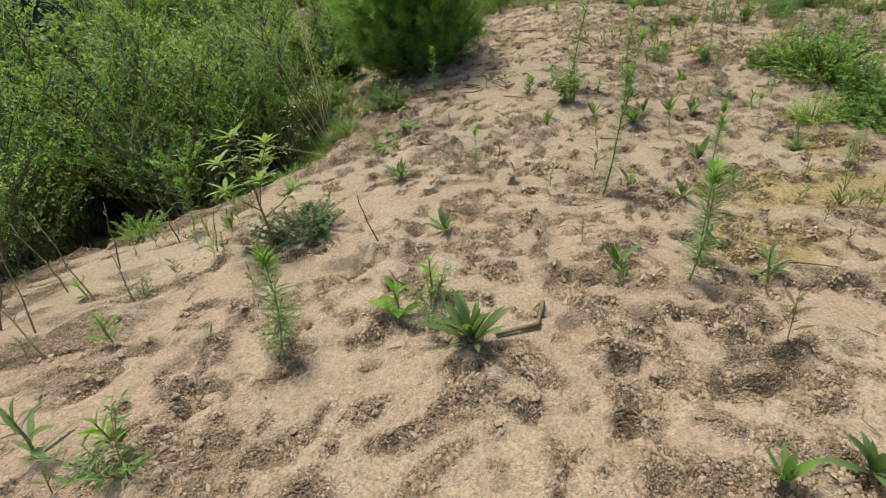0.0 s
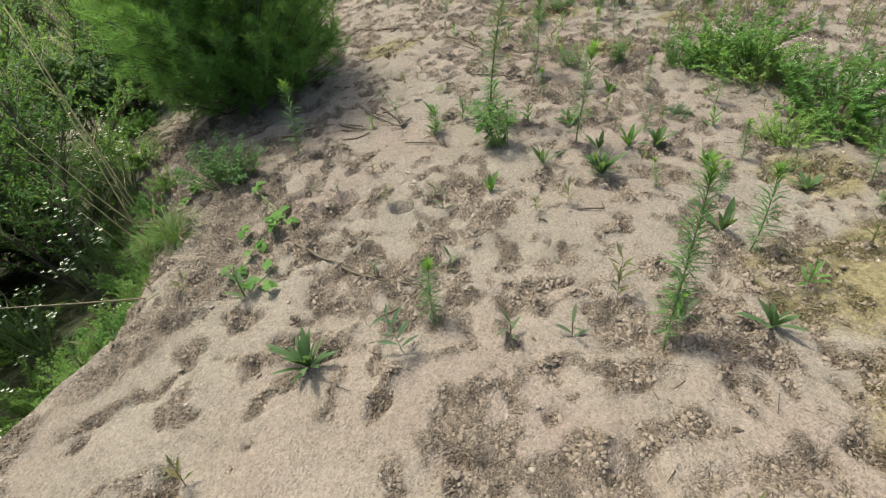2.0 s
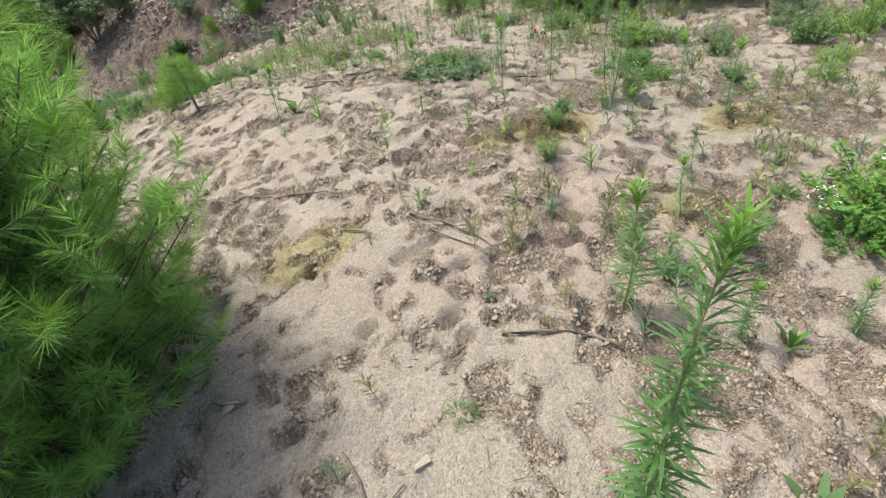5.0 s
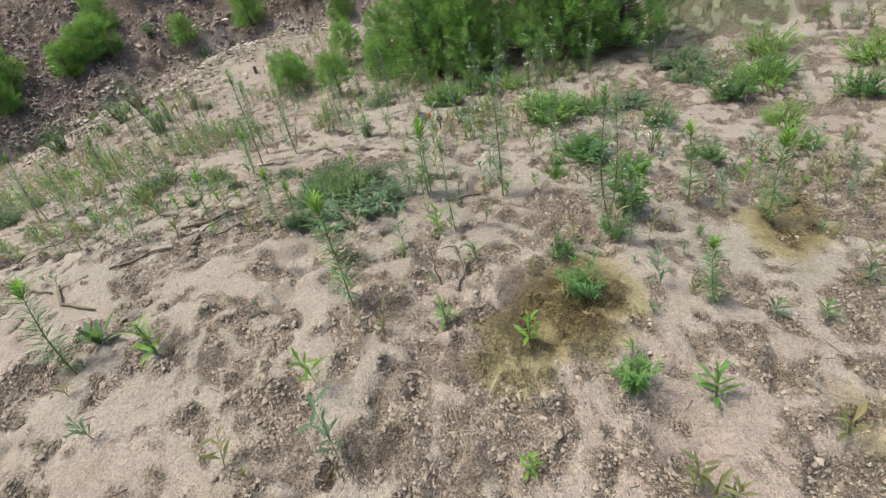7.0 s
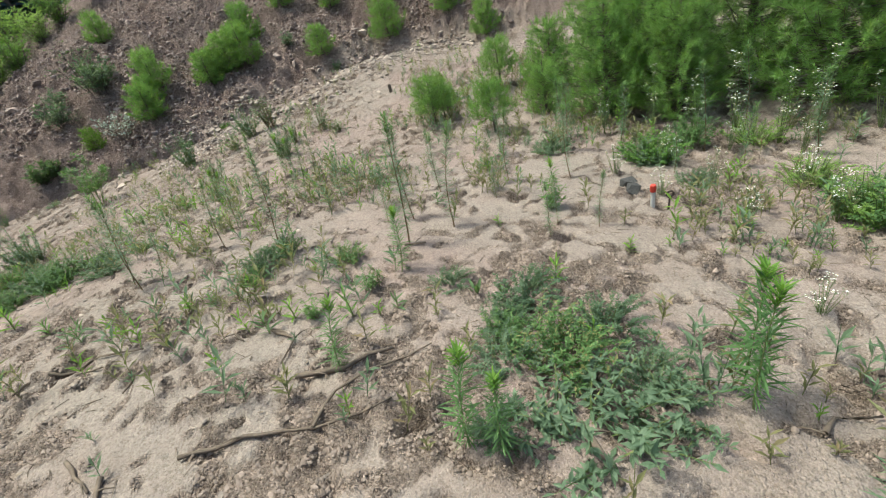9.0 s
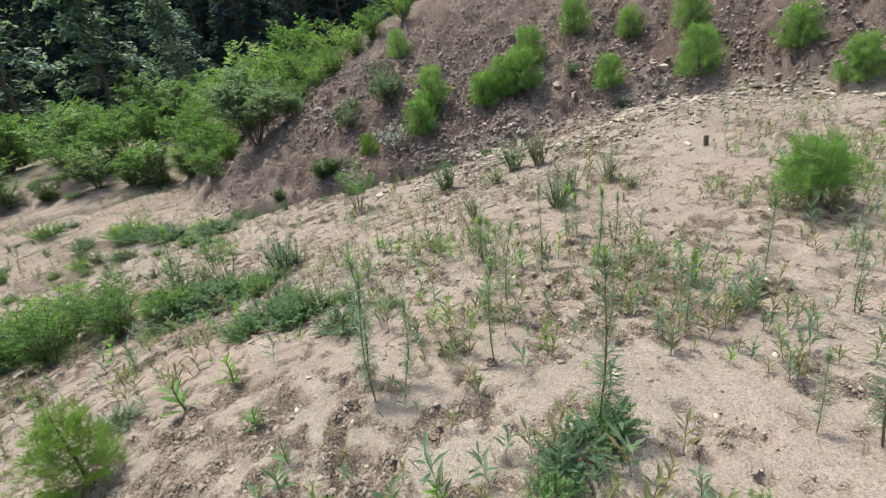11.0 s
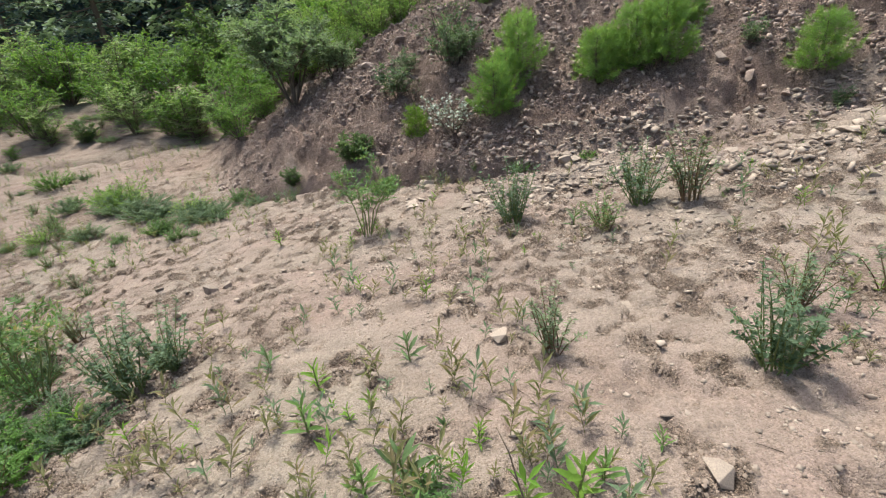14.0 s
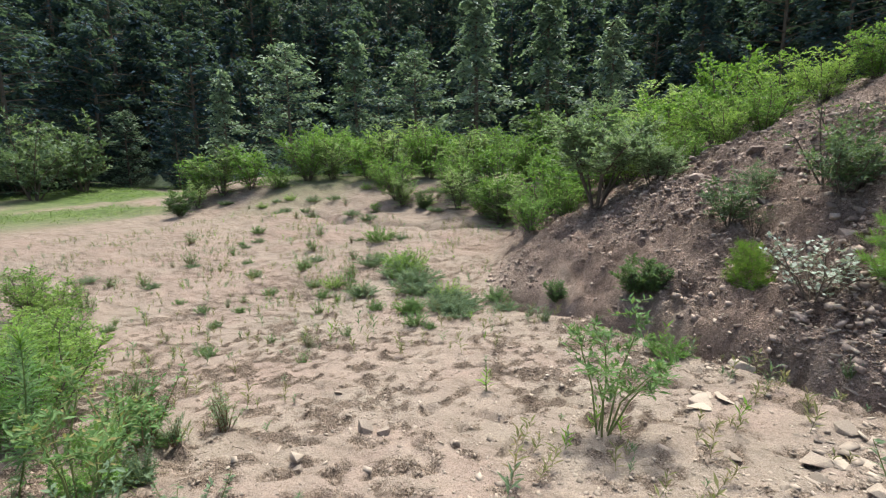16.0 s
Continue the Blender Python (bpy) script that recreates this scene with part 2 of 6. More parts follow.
GRASS = leaf_mat("grass_blade", (0.07, 0.13, 0.03), (0.17, 0.24, 0.07), dry=(0.36, 0.31, 0.14))
PETAL = plain_mat("white_petal", (0.72, 0.72, 0.68), (0.80, 0.80, 0.78), 30.0, 0.6, 0.05)
FLOWER_EYE = plain_mat("yellow_flower_eye", (0.55, 0.40, 0.05), (0.65, 0.50, 0.08), 40.0, 0.7)
RED_CAP = plain_mat("red_plastic", (0.42, 0.045, 0.03), (0.52, 0.06, 0.04), 8.0, 0.45, 0.1)
WHITE_PIPE = plain_mat("weathered_white_pipe", (0.42, 0.43, 0.42), (0.58, 0.58, 0.56), 9.0, 0.55, 0.2)
RUSTY = plain_mat("dark_rusty_iron", (0.035, 0.03, 0.028), (0.09, 0.065, 0.05), 30.0, 0.7, 0.5)
GREY_ROCK = plain_mat("dark_grey_rock", (0.03, 0.029, 0.028), (0.075, 0.072, 0.07), 9.0, 0.8, 0.6, 0.02)

# ---- the lie of the land ----
HILLOCKS = (0.327, 0.594, 0.504, 0.235, 0.113, 0.35, 0.442, 0.115, -0.122, -0.23, 0.172, 0.322, 0.368, 0.188, -0.018, 0.034, 0.038, 0.532, 0.316, -0.156,
            -0.153, 0.0, 0.286, 0.012, 0.14, -0.105, -0.128, -0.109, -0.043, -0.002, -0.068, -0.004, -0.104, -0.035, -0.098, 0.099, 0.004, -0.257, -0.083, 0.016)


def smooth(a, b, v):
    t = np.clip((v - a) / (b - a), 0, 1)
    return t * t * (3 - 2 * t)


def bank_in(x, y):
    """How far inside the foot of the cut bank a place lies, in metres (south face, west nose, east side)."""
    south = y - np.interp(x, (-4, 0.2, 1.0, 2.0, 3.0, 3.8, 4.8, 5.4, 7.2, 9.0, 10.5, 11.5, 14), (22.6, 21.2, 20.55, 20.35, 19.95, 19.45, 18.8, 18.55, 18.15, 17.7, 17.2, 14.5, 11))
    west = x - np.interp(y, (18, 20.5, 22, 23, 24, 25, 27, 34, 60), (1.2, 0.6, 0.1, -0.4, -0.9, -1.2, -1.7, -2.4, -2.4))
    east = x - np.interp(y, (-5, 0, 4, 7, 9, 12, 15, 18), (12.5, 11.5, 10, 9.4, 10.4, 11.6, 11.0, 9.5))
    front = -0.35 * np.log(np.exp(-np.clip(south, -20, 20) / 0.35) + np.exp(-np.clip(0.80 * west, -20, 20) / 0.35))
    return front, east


def land(x, y):
    """The height of the ground without its fine relief."""
    x, y = np.asarray(x, float), np.asarray(y, float)
    z = -0.767 + 0.076 * np.clip(x, -8, 10) + 0.035 * np.clip(y, -4, 30)
    k = 0
    for cy in range(-2, 27, 4):
        for cx in (-6, -2, 1, 4, 8):
            z = z + HILLOCKS[k] * np.exp(-((x - cx) ** 2 + (y - cy) ** 2) / 13.52)
            k += 1
    # the shoulder that falls away on the left of the first stretch
    edge = np.interp(y, (0, 2.6, 3.2, 3.6, 4.1, 4.8, 5.4, 7, 9, 12, 15), (-4.5, -4.2, -3.0, -1.6, -1.05, -0.88, -0.8, -1.7, -1.6, -0.6, -0.5))
    z = z - 0.62 * smooth(0.0, 0.95, edge - x) * smooth(1.0, 3.5, y) * (1 - smooth(11, 15, y))
    front, east = bank_in(x, y)
    rise = 0.64 * np.maximum(front, 0)
    z = z + 7.0 * (1 - np.exp(-rise / 7.0)) + 6.0 * (1 - np.exp(-0.5 * np.maximum(east, 0) / 6.0)) * (front < 0.5)
    # washed-out ditch along the foot of the bank
    z = z - 0.34 * np.exp(-((front + 0.02) / 0.13) ** 2) * smooth(0.5, 1.2, x) * (1 - smooth(4.9, 6.0, x)) * smooth(0.25, 0.5, grain(x, y, 0.5, 51) + 0.15)
    # the low ground rises gently towards the far shrubs, and the rocky flat towards the east
    z = z + 0.30 * smooth(23, 30, y) * smooth(1.5, -3, x) + 0.2 * np.exp(-((x - 8.8) ** 2 + (y - 16.3) ** 2) / 2.2)
    # a gully washed into the low sand west of the bank
    line = np.interp(x, (-13, -9, -5.9, -4.2, -2.8, -1.5), (28.2, 26.8, 26.15, 26.1, 26.6, 27.0))
    z = z - 0.30 * np.exp(-((y - line - 0.12 * np.sin(2.3 * x)) / 0.22) ** 2) * smooth(-14, -11, x) * (1 - smooth(-2.4, -1.2, x))
    # the low mound behind the gully, overgrown with shrubs
    foot = np.interp(x, (-21, -17, -13, -9, -5.9, -4.2, -2.8), (24.6, 25.2, 26.6, 26.9, 26.5, 26.5, 27.0))
    z = z + 1.25 * smooth(0.2, 6.5, y - foot) * smooth(-23.5, -20.0, x) * smooth(1.5, -2.5, x)
    z = z + smooth(22, 25, y) * smooth(2, -1, x) * (y < 42) * (0.20 * (grain(x, y, 1.1, 81) - 0.5) + 0.14 * (grain(x, y, 0.45, 82) - 0.5))
    # the wooded hillside far behind
    far = np.hypot(x, y - 15)
    turn = np.degrees(np.arctan2(-x, y - 15))
    z = z + 0.75 * np.maximum(far - 46, 0) * smooth(-60, -20, turn) * (1 - smooth(74, 92, turn)) * (1 - smooth(90, 160, far))
    return z


def grain(x, y, cell, seed):
    """Smooth random relief, 0 to 1, on a lattice of the given cell."""
    r = np.random.RandomState(seed).rand(256, 256)
    u, v = x / cell + 37.3, y / cell + 11.9
    i, j = np.floor(u).astype(int), np.floor(v).astype(int)
    fu, fv = u - i, v - j
    fu, fv = fu * fu * (3 - 2 * fu), fv * fv * (3 - 2 * fv)
    i, j, i2, j2 = i % 256, j % 256, (i + 1) % 256, (j + 1) % 256
    return (r[i, j] * (1 - fu) + r[i2, j] * fu) * (1 - fv) + (r[i, j2] * (1 - fu) + r[i2, j2] * fu) * fv


def shoulder_line(y):
    return np.interp(y, (3.2, 3.6, 4.1, 4.8, 5.4, 7), (-3.0, -1.6, -1.05, -0.88, -0.8, -1.7))


def crumbly(x, y):
    """Where the crust is broken into loose crumbs, 0 to 1."""
    u, v = x + 0.16 * grain(x, y, 0.3, 6), y + 0.16 * grain(x, y, 0.27, 2)
    a = 0.15 * grain(u, v, 0.30, 3) + 0.30 * grain(u, v, 0.13, 4) + 0.24 * grain(x, y, 0.9, 5) + 0.31 * grain(u, v, 0.06, 1)
    a = a + 0.035 * smooth(6.5, 7.5, y) * (1 - smooth(10, 12, y)) * (1 - smooth(3.2, 4.0, x))
    a = a - 0.045 * smooth(10.5, 12.5, y)
    verge = np.exp(-((x - shoulder_line(y) - 0.22) / 0.24) ** 2) * smooth(3.2, 3.9, y) * (1 - smooth(5.6, 6.2, y))
    return np.maximum(smooth(0.45, 0.57, a), 0.95 * verge)


# hoof and boot holes: place and radius
HOLES = ((1.16, 6.10, 0.05), (1.44, 5.88, 0.06), (1.46, 5.76, 0.05), (1.12, 6.70, 0.05), (1.03, 6.66, 0.04), (0.56, 6.62, 0.06), (0.66, 6.82, 0.06),
         (-0.10, 4.39, 0.07), (-0.19, 4.66, 0.06), (0.34, 4.13, 0.06), (-0.27, 4.95, 0.06), (0.05, 4.45, 0.05), (0.52, 4.12, 0.05), (0.20, 4.70, 0.05),
         (2.05, 7.35, 0.05), (1.85, 7.5, 0.06), (3.1, 8.98, 0.07), (2.9, 8.3, 0.07), (3.2, 8.4, 0.05))


def relief(x, y):
    """Crust plates, crumbs, washed rills and holes, in metres."""
    c = crumbly(x, y)
    h = 0.018 * (grain(x, y, 0.55, 7) - 0.5) + 0.045 * (grain(x, y, 1.7, 8) - 0.5)
    h = h - 0.014 * c + c * (0.085 * (grain(x, y, 0.055, 9) - 0.4) + 0.04 * (grain(x, y, 0.10, 10) - 0.5))
    pit = grain(x, y, 0.13, 19)
    h = h - 0.06 * smooth(0.76, 0.92, pit) * smooth(0.35, 0.6, grain(x, y, 0.9, 20))
    h = h + 0.006 * (grain(x, y, 0.06, 12) - 0.5) + 0.016 * (grain(x, y, 0.14, 25) - 0.5) + 0.02 * (grain(x, y, 0.28, 26) - 0.5)
    front, east = bank_in(x, y)
    b = smooth(-0.2, 0.6, front)
    h = h + b * (0.26 * (grain(x, y, 0.9, 13) - 0.5) + 0.24 * (0.4 - np.abs(2 * grain(x, y, 0.42, 14) - 1)) + 0.16 * (0.4 - np.abs(2 * grain(x, y, 0.2, 15) - 1)) + 0.09 * (grain(x, y, 0.085, 29) - 0.5))
    h = h + smooth(0.2, 1.5, east) * 0.25 * (grain(x, y, 0.8, 16) - 0.5)
    # low rock ledges that run along the strike below the bank
    s = 0.83 * y + 0.45 * x + 0.5 * grain(x, y, 2.0, 17)
    ledge = (s * 1.7 - np.floor(s * 1.7))
    band = smooth(-2.8, -0.9, front) * (1 - smooth(0.3, 0.9, front)) * smooth(4.0, 6.0, x)
    h = h + band * 0.13 * (ledge - 0.5) * smooth(0.3, 0.5, grain(x, y, 0.7, 18))
    for hx, hy, hr in HOLES:
        d = np.hypot(x - hx, (y - hy) * 1.25) / hr + 0.9 * (grain(x, y, 0.045, 71) - 0.5)
        h = h - 0.07 * np.exp(-d ** 4) + 0.014 * np.exp(-((d - 1.35) / 0.4) ** 2)
    return h


def height(x, y):
    near = np.exp(-np.maximum(np.hypot(np.asarray(x, float) - 3, np.asarray(y, float) - 10) - 14, 0) / 8) + 0.0
    return land(x, y) + relief(np.asarray(x, float), np.asarray(y, float)) * near


def spaced(stretches, out):
    """Grid lines: stretches of (from, to, step), then ever wider steps out to both sides."""
    core = []
    for lo, hi, step in stretches:
        core += list(np.arange(lo, hi - step / 2, step))
    a, da, b, db = core[0], stretches[0][2], core[-1], stretches[-1][2]
    while core[0] > stretches[0][0] - out:
        da *= 1.12
        core = [core[0] - da] + core
    while core[-1] < stretches[-1][1] + out:
        db *= 1.12
        core.append(core[-1] + db)
    return np.array(core)


def build_ground():
    gx, gy = spaced(((-13.0, -1.6, 0.16), (-1.6, 5.4, 0.025), (5.4, 9.6, 0.045), (9.6, 11.4, 0.08)), 420), spaced(((0.3, 11.0, 0.025), (11.0, 20.6, 0.04), (20.6, 24.0, 0.07), (24.0, 29.5, 0.13)), 420)
    X, Y = np.meshgrid(gx, gy)
    Z = height(X, Y)
    nx, ny = len(gx), len(gy)
    me = bpy.data.meshes.new("ground")
    me.vertices.add(nx * ny)
    me.vertices.foreach_set("co", np.stack([X, Y, Z], -1).astype(np.float32).ravel())
    k = (np.arange(ny - 1)[:, None] * nx + np.arange(nx - 1)[None, :]).ravel()
    quads = np.stack([k, k + 1, k + nx + 1, k + nx], -1).astype(np.int32)
    me.loops.add(quads.size)
    me.loops.foreach_set("vertex_index", quads.ravel())
    me.polygons.add(len(quads))
    me.polygons.foreach_set("loop_start", np.arange(0, quads.size, 4, dtype=np.int32))
    me.polygons.foreach_set("use_smooth", np.ones(len(quads), bool))
    front, east = bank_in(X, Y)
    g = grain(X, Y, 0.6, 21)
    moss = np.zeros_like(X)
    for mx, my, ma, mb in ((3.2, 6.93, 0.56, 0.36), (2.85, 6.95, 0.3, 0.25), (4.45, 6.0, 0.6, 0.3), (1.27, 6.83, 0.3, 0.18), (3.0, 5.6, 0.4, 0.3), (1.5, 2.0, 0.5, 0.3), (2.15, 2.6, 0.6, 0.4), (2.7, 3.3, 0.5, 0.4)):
        moss = np.maximum(moss, smooth(1.15, 0.55, np.hypot((X - mx) / ma, (Y - my) / mb) + 0.7 * (g - 0.5) + 0.5 * (grain(X, Y, 0.13, 22) - 0.5)))
    wet = np.zeros_like(X)
    for mx, my, ma, mb in ((3.2, 6.93, 0.42, 0.26), (4.45, 6.0, 0.5, 0.2)):
        wet = np.maximum(wet, smooth(1.2, 0.6, np.hypot((X - mx) / ma, (Y - my) / mb) + 0.6 * (g - 0.5)))
    far = np.hypot(X, Y - 15)
    green = smooth(16, 26, far) * smooth(0.35, 0.6, grain(X, Y, 4.0, 23) + 0.25 * (far > 30)) * (front < 0.3)
    green = np.maximum(green, smooth(0.0, 1.0, np.interp(Y, (0, 2.6, 3.2, 3.8, 4.3, 5.2, 7, 9, 12), (-4.6, -4.3, -3.3, -1.8, -1.4, -1.2, -0.9, -0.4, -0.3)) - X) * (Y < 13) * 0.6)
    green = np.maximum(green, 0.45 * smooth(-1.5, 0.5, east) * (Y < 13) * smooth(0.4, 0.6, grain(X, Y, 0.9, 28)))
    bank = np.maximum(smooth(-0.3, 0.7, front + 0.9 * (grain(X, Y, 0.5, 24) - 0.5) - 0.25 * smooth(5.0, 7.0, X)), 0.6 * smooth(0.0, 1.2, east))
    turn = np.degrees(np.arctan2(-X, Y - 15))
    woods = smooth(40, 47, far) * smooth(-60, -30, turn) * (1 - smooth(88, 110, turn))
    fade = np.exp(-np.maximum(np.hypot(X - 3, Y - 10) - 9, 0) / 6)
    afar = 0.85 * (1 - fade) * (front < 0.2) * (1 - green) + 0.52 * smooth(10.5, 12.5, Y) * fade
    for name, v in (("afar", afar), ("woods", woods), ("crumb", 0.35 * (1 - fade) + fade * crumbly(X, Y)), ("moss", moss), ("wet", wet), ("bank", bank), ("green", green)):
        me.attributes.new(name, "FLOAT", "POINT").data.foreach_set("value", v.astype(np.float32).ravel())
    me.update()
    me.materials.append(SOIL)
    ob = new("ground", me)
    return tagged(ob, "pale pinkish sandy soil with a crumbling crust and rising cut bank", "ground", kind="structure")


ground = build_ground()

# ---- plant and stone building ----
class Soup:
    """Vertices and faces of one part."""

    def __init__(self):
        self.v, self.f = [], []

    def add(self, verts, faces):
        k = len(self.v)
        self.v.extend(verts)
        self.f.extend([tuple(i + k for i in q) for q in faces])

    def tube(self, pts, radii, sides=5):
        pts = [Vector(p) for p in pts]
        vs, fs = [], []
        for i, p in enumerate(pts):
            d = (pts[min(i + 1, len(pts) - 1)] - pts[max(i - 1, 0)]).normalized()
            a = d.orthogonal().normalized()
            b = d.cross(a)
            for s in range(sides):
                w = 2 * math.pi * s / sides
                vs.append(p + (a * math.cos(w) + b * math.sin(w)) * radii[i])
        for i in range(len(pts) - 1):
            for s in range(sides):
                fs.append((i * sides + s, i * sides + (s + 1) % sides, (i + 1) * sides + (s + 1) % sides, (i + 1) * sides + s))
        fs.append(tuple(range((len(pts) - 1) * sides, len(pts) * sides)))
        self.add(vs, fs)

    def leaf(self, base, way, length, width, droop=0.3, segs=3, fold=0.0, broad=0.45, twist=0.0):
        """A blade from base along way; it bows down by droop and folds along its midrib."""
        way = Vector(way).normalized()
        side = way.cross(Vector((0, 0, 1)))
        side = side.normalized() if side.length > 0.05 else Vector((math.cos(twist), math.sin(twist), 0))
        if twist:
            side = Matrix.Rotation(twist, 3, way) @ side
        up = side.cross(way)
        p, vs, fs = Vector(base), [], []
        if segs == 0:
            m = p + way * length * broad
            self.add([p, m - side * width * 0.5, p + way * length + Vector((0, 0, -0.3 * droop * length)), m + side * width * 0.5], [(0, 1, 2, 3)])
            return
        d = way.copy()
        for i in range(segs + 1):
            t = i / segs
            w = width * 0.5 * (math.sin(math.pi * min(t / (2 * broad), 1) if t < broad else math.pi * (0.5 + 0.5 * (t - broad) / (1 - broad))) * 0.92 + 0.08) if i < segs else 0.0
            if i == segs:
                vs.append(p.copy())
            elif fold:
                vs += [p - side * w + up * w * fold, p.copy(), p + side * w + up * w * fold]
            else:
                vs += [p - side * w, p + side * w]
            d = (d + Vector((0, 0, -droop / segs))).normalized()
            p = p + d * (length / segs)
        n = 3 if fold else 2
        for i in range(segs - 1):
            a, b = i * n, (i + 1) * n
            for s in range(n - 1):
                fs.append((a + s, a + s + 1, b + s + 1, b + s))
        a, tip = (segs - 1) * n, segs * n
        for s in range(n - 1):
            fs.append((a + s, a + s + 1, tip))
        self.add(vs, fs)

    def lump(self, p, size, rnd, flat=0.7, turn=None):
        """An angular crumb or stone with eight to twelve corners."""
        vs, ring = [], 5
        rot = Matrix.Rotation(rnd.uniform(0, 6.28), 3, "Z") if turn is None else turn
        for lv, (zz, rr) in enumerate(((-0.5, 0.75), (0.1, 1.0), (0.6, 0.6))):
            for s in range(ring):
                w = 2 * math.pi * (s + 0.4 * lv) / ring
                q = Vector((math.cos(w) * rr * rnd.uniform(0.7, 1.15), math.sin(w) * rr * rnd.uniform(0.7, 1.15), zz * flat * rnd.uniform(0.8, 1.2)))
                vs.append(Vector(p) + rot @ q * size)
        fs = []
        for lv in range(2):
            for s in range(ring):
                fs.append((lv * ring + s, lv * ring + (s + 1) % ring, (lv + 1) * ring + (s + 1) % ring, (lv + 1) * ring + s))
        fs += [tuple(range(2 * ring, 3 * ring)), tuple(range(ring - 1, -1, -1))]
        self.add(vs, fs)

    def mesh(self, name, mat, soft=False):
        me = bpy.data.meshes.new(name)
        me.from_pydata([tuple(v) for v in self.v], [], self.f)
        if soft:
            me.polygons.foreach_set("use_smooth", [True] * len(me.polygons))
        me.materials.append(mat)
        return me


def part(name, soup, mat, parent, label="", soft=False):
    ob = new(name, soup.mesh(name, mat, soft) if isinstance(soup, Soup) else soup)
    ob.parent = parent
    if label:
        ob["label"] = label
    if name in MASSES:
        ob["kind"] = "stuff"
    return ob


MASSES = ("foliage", "stalkwork", "branchwork", "twigwork", "needle_foliage", "young_growth", "blossom", "blossom_eye", "crown")


def thing(name, label, category, group=""):
    return tagged(new(name), label, category, group)


PATTERNS = []


def pattern(ob):
    PATTERNS.append(ob)
    return ob


def ground_z(x, y):
    return float(height(np.array([float(x)]), np.array([float(y)]))[0])


def plant(pat, x, y, size, turn, lean=0.0, lean_to=0.0, sink=0.012, label=""):
    m = pose(x, y, ground_z(x, y) - sink) @ Matrix.Rotation(radians(lean), 4, Vector((math.cos(lean_to), math.sin(lean_to), 0))) @ Matrix.Rotation(turn, 4, "Z")
    ob = copy_thing(pat, m @ Matrix.Scale(size, 4))
    if label:
        ob["label"] = label
    return ob


def horseweed(seed, label, group, thin=False, blade=0.19, count=130, stem=0.0075):
    """An upright weed one metre high: a bent stem, narrow leaves all round that rise and bow, and a bright crowded tip."""
    rnd = random.Random(seed)
    root = pattern(thing("horseweed", label, "weed", group))
    bend = rnd.uniform(0, 6.28)
    pts, p, d = [], Vector((0, 0, 0)), Vector((0.18 * math.cos(bend), 0.18 * math.sin(bend), 1)).normalized()
    for i in range(9):
        pts.append(p.copy())
        d = (d + Vector((-0.03 * math.cos(bend), -0.03 * math.sin(bend), 0.08)) + Vector((rnd.uniform(-0.05, 0.05), rnd.uniform(-0.05, 0.05), 0))).normalized()
        p = p + d * 0.112
    st = Soup()
    st.tube(pts, [stem * (1 - 0.09 * i) for i in range(9)], 5)
    part("stem", st, STEM_RED if thin else STEM_GREEN, root)
    leaves, tip = Soup(), Soup()

    def at(t):
        i = min(int(t * 8), 7)
        return pts[i].lerp(pts[i + 1], t * 8 - i)
    for i in range(count):
        t = 0.10 + 0.84 * (i / count)
        w = i * 2.4 + rnd.uniform(-0.3, 0.3)
        rise = -0.05 + 0.85 * t + rnd.uniform(-0.2, 0.3)
        ln = blade * (1.1 - 0.35 * t) * rnd.uniform(0.6, 1.2) * (0.65 if t < 0.22 else 1)
        leaves.leaf(at(t), (math.cos(w), math.sin(w), rise), ln, ln * 0.085, rnd.uniform(0.1, 0.6), 3, 0.0, 0.4, rnd.uniform(-0.4, 0.4))
    for i in range(46):
        t = 0.86 + 0.14 * (i / 46)
        w = i * 2.4
        ln = blade * 0.62 * rnd.uniform(0.7, 1.1)
        tip.leaf(at(min(t, 0.999)), (math.cos(w), math.sin(w), rnd.uniform(0.5, 1.8)), ln, ln * 0.13, rnd.uniform(0.1, 0.5), 3, 0.0, 0.45)
    part("foliage", leaves, LEAF_GREY if thin else LEAF_WEED, root)
    part("young_growth", tip, LEAF_WEED if thin else LEAF_TIP, root, "bright yellow-green young leaves")
    return root


def sprig(seed, label, group, mat, leaves=15, blade=0.42, wide=0.19, name="leafy_sprig"):
    """A young weed one metre high to be scaled: a short stem with lance-shaped leaves that rise all round it, each a part."""
    rnd = random.Random(seed)
    root = pattern(thing(name, label, "weed", group))
    st = Soup()
    st.tube([(0, 0, -0.03), (0.02, 0.01, 0.3), (0.0, 0.02, 0.66)], [0.022, 0.018, 0.010], 5)
    part("stem", st, STEM_RED if mat is LEAF_DULL else STEM_GREEN, root)
    kinds = []
    for k in range(3):
        lf = Soup()
        lf.leaf((0, 0, 0), (1, 0, 0.3), 1.0, wide * (0.85 + 0.15 * k), 0.2 + 0.22 * k, 4, 0.3, 0.5)
        kinds.append(lf.mesh("leaf", mat, True))
    for i in range(leaves):
        ob = new("leaf", kinds[i % 3])
        ob.parent = root
        t = 0.08 + 0.92 * i / leaves
        ob.matrix_basis = (Matrix.Translation((0.02 * t, 0.015 * t, 0.66 * t)) @ Matrix.Rotation(i * 2.4 + rnd.uniform(-0.4, 0.4), 4, "Z")
                           @ Matrix.Rotation(-radians(8 + 42 * t + rnd.uniform(-14, 14)), 4, "Y") @ Matrix.Rotation(rnd.uniform(-0.4, 0.4), 4, "X") @ Matrix.Scale(blade * rnd.uniform(0.7, 1.15) * (1.1 - 0.35 * t), 4))
    return root


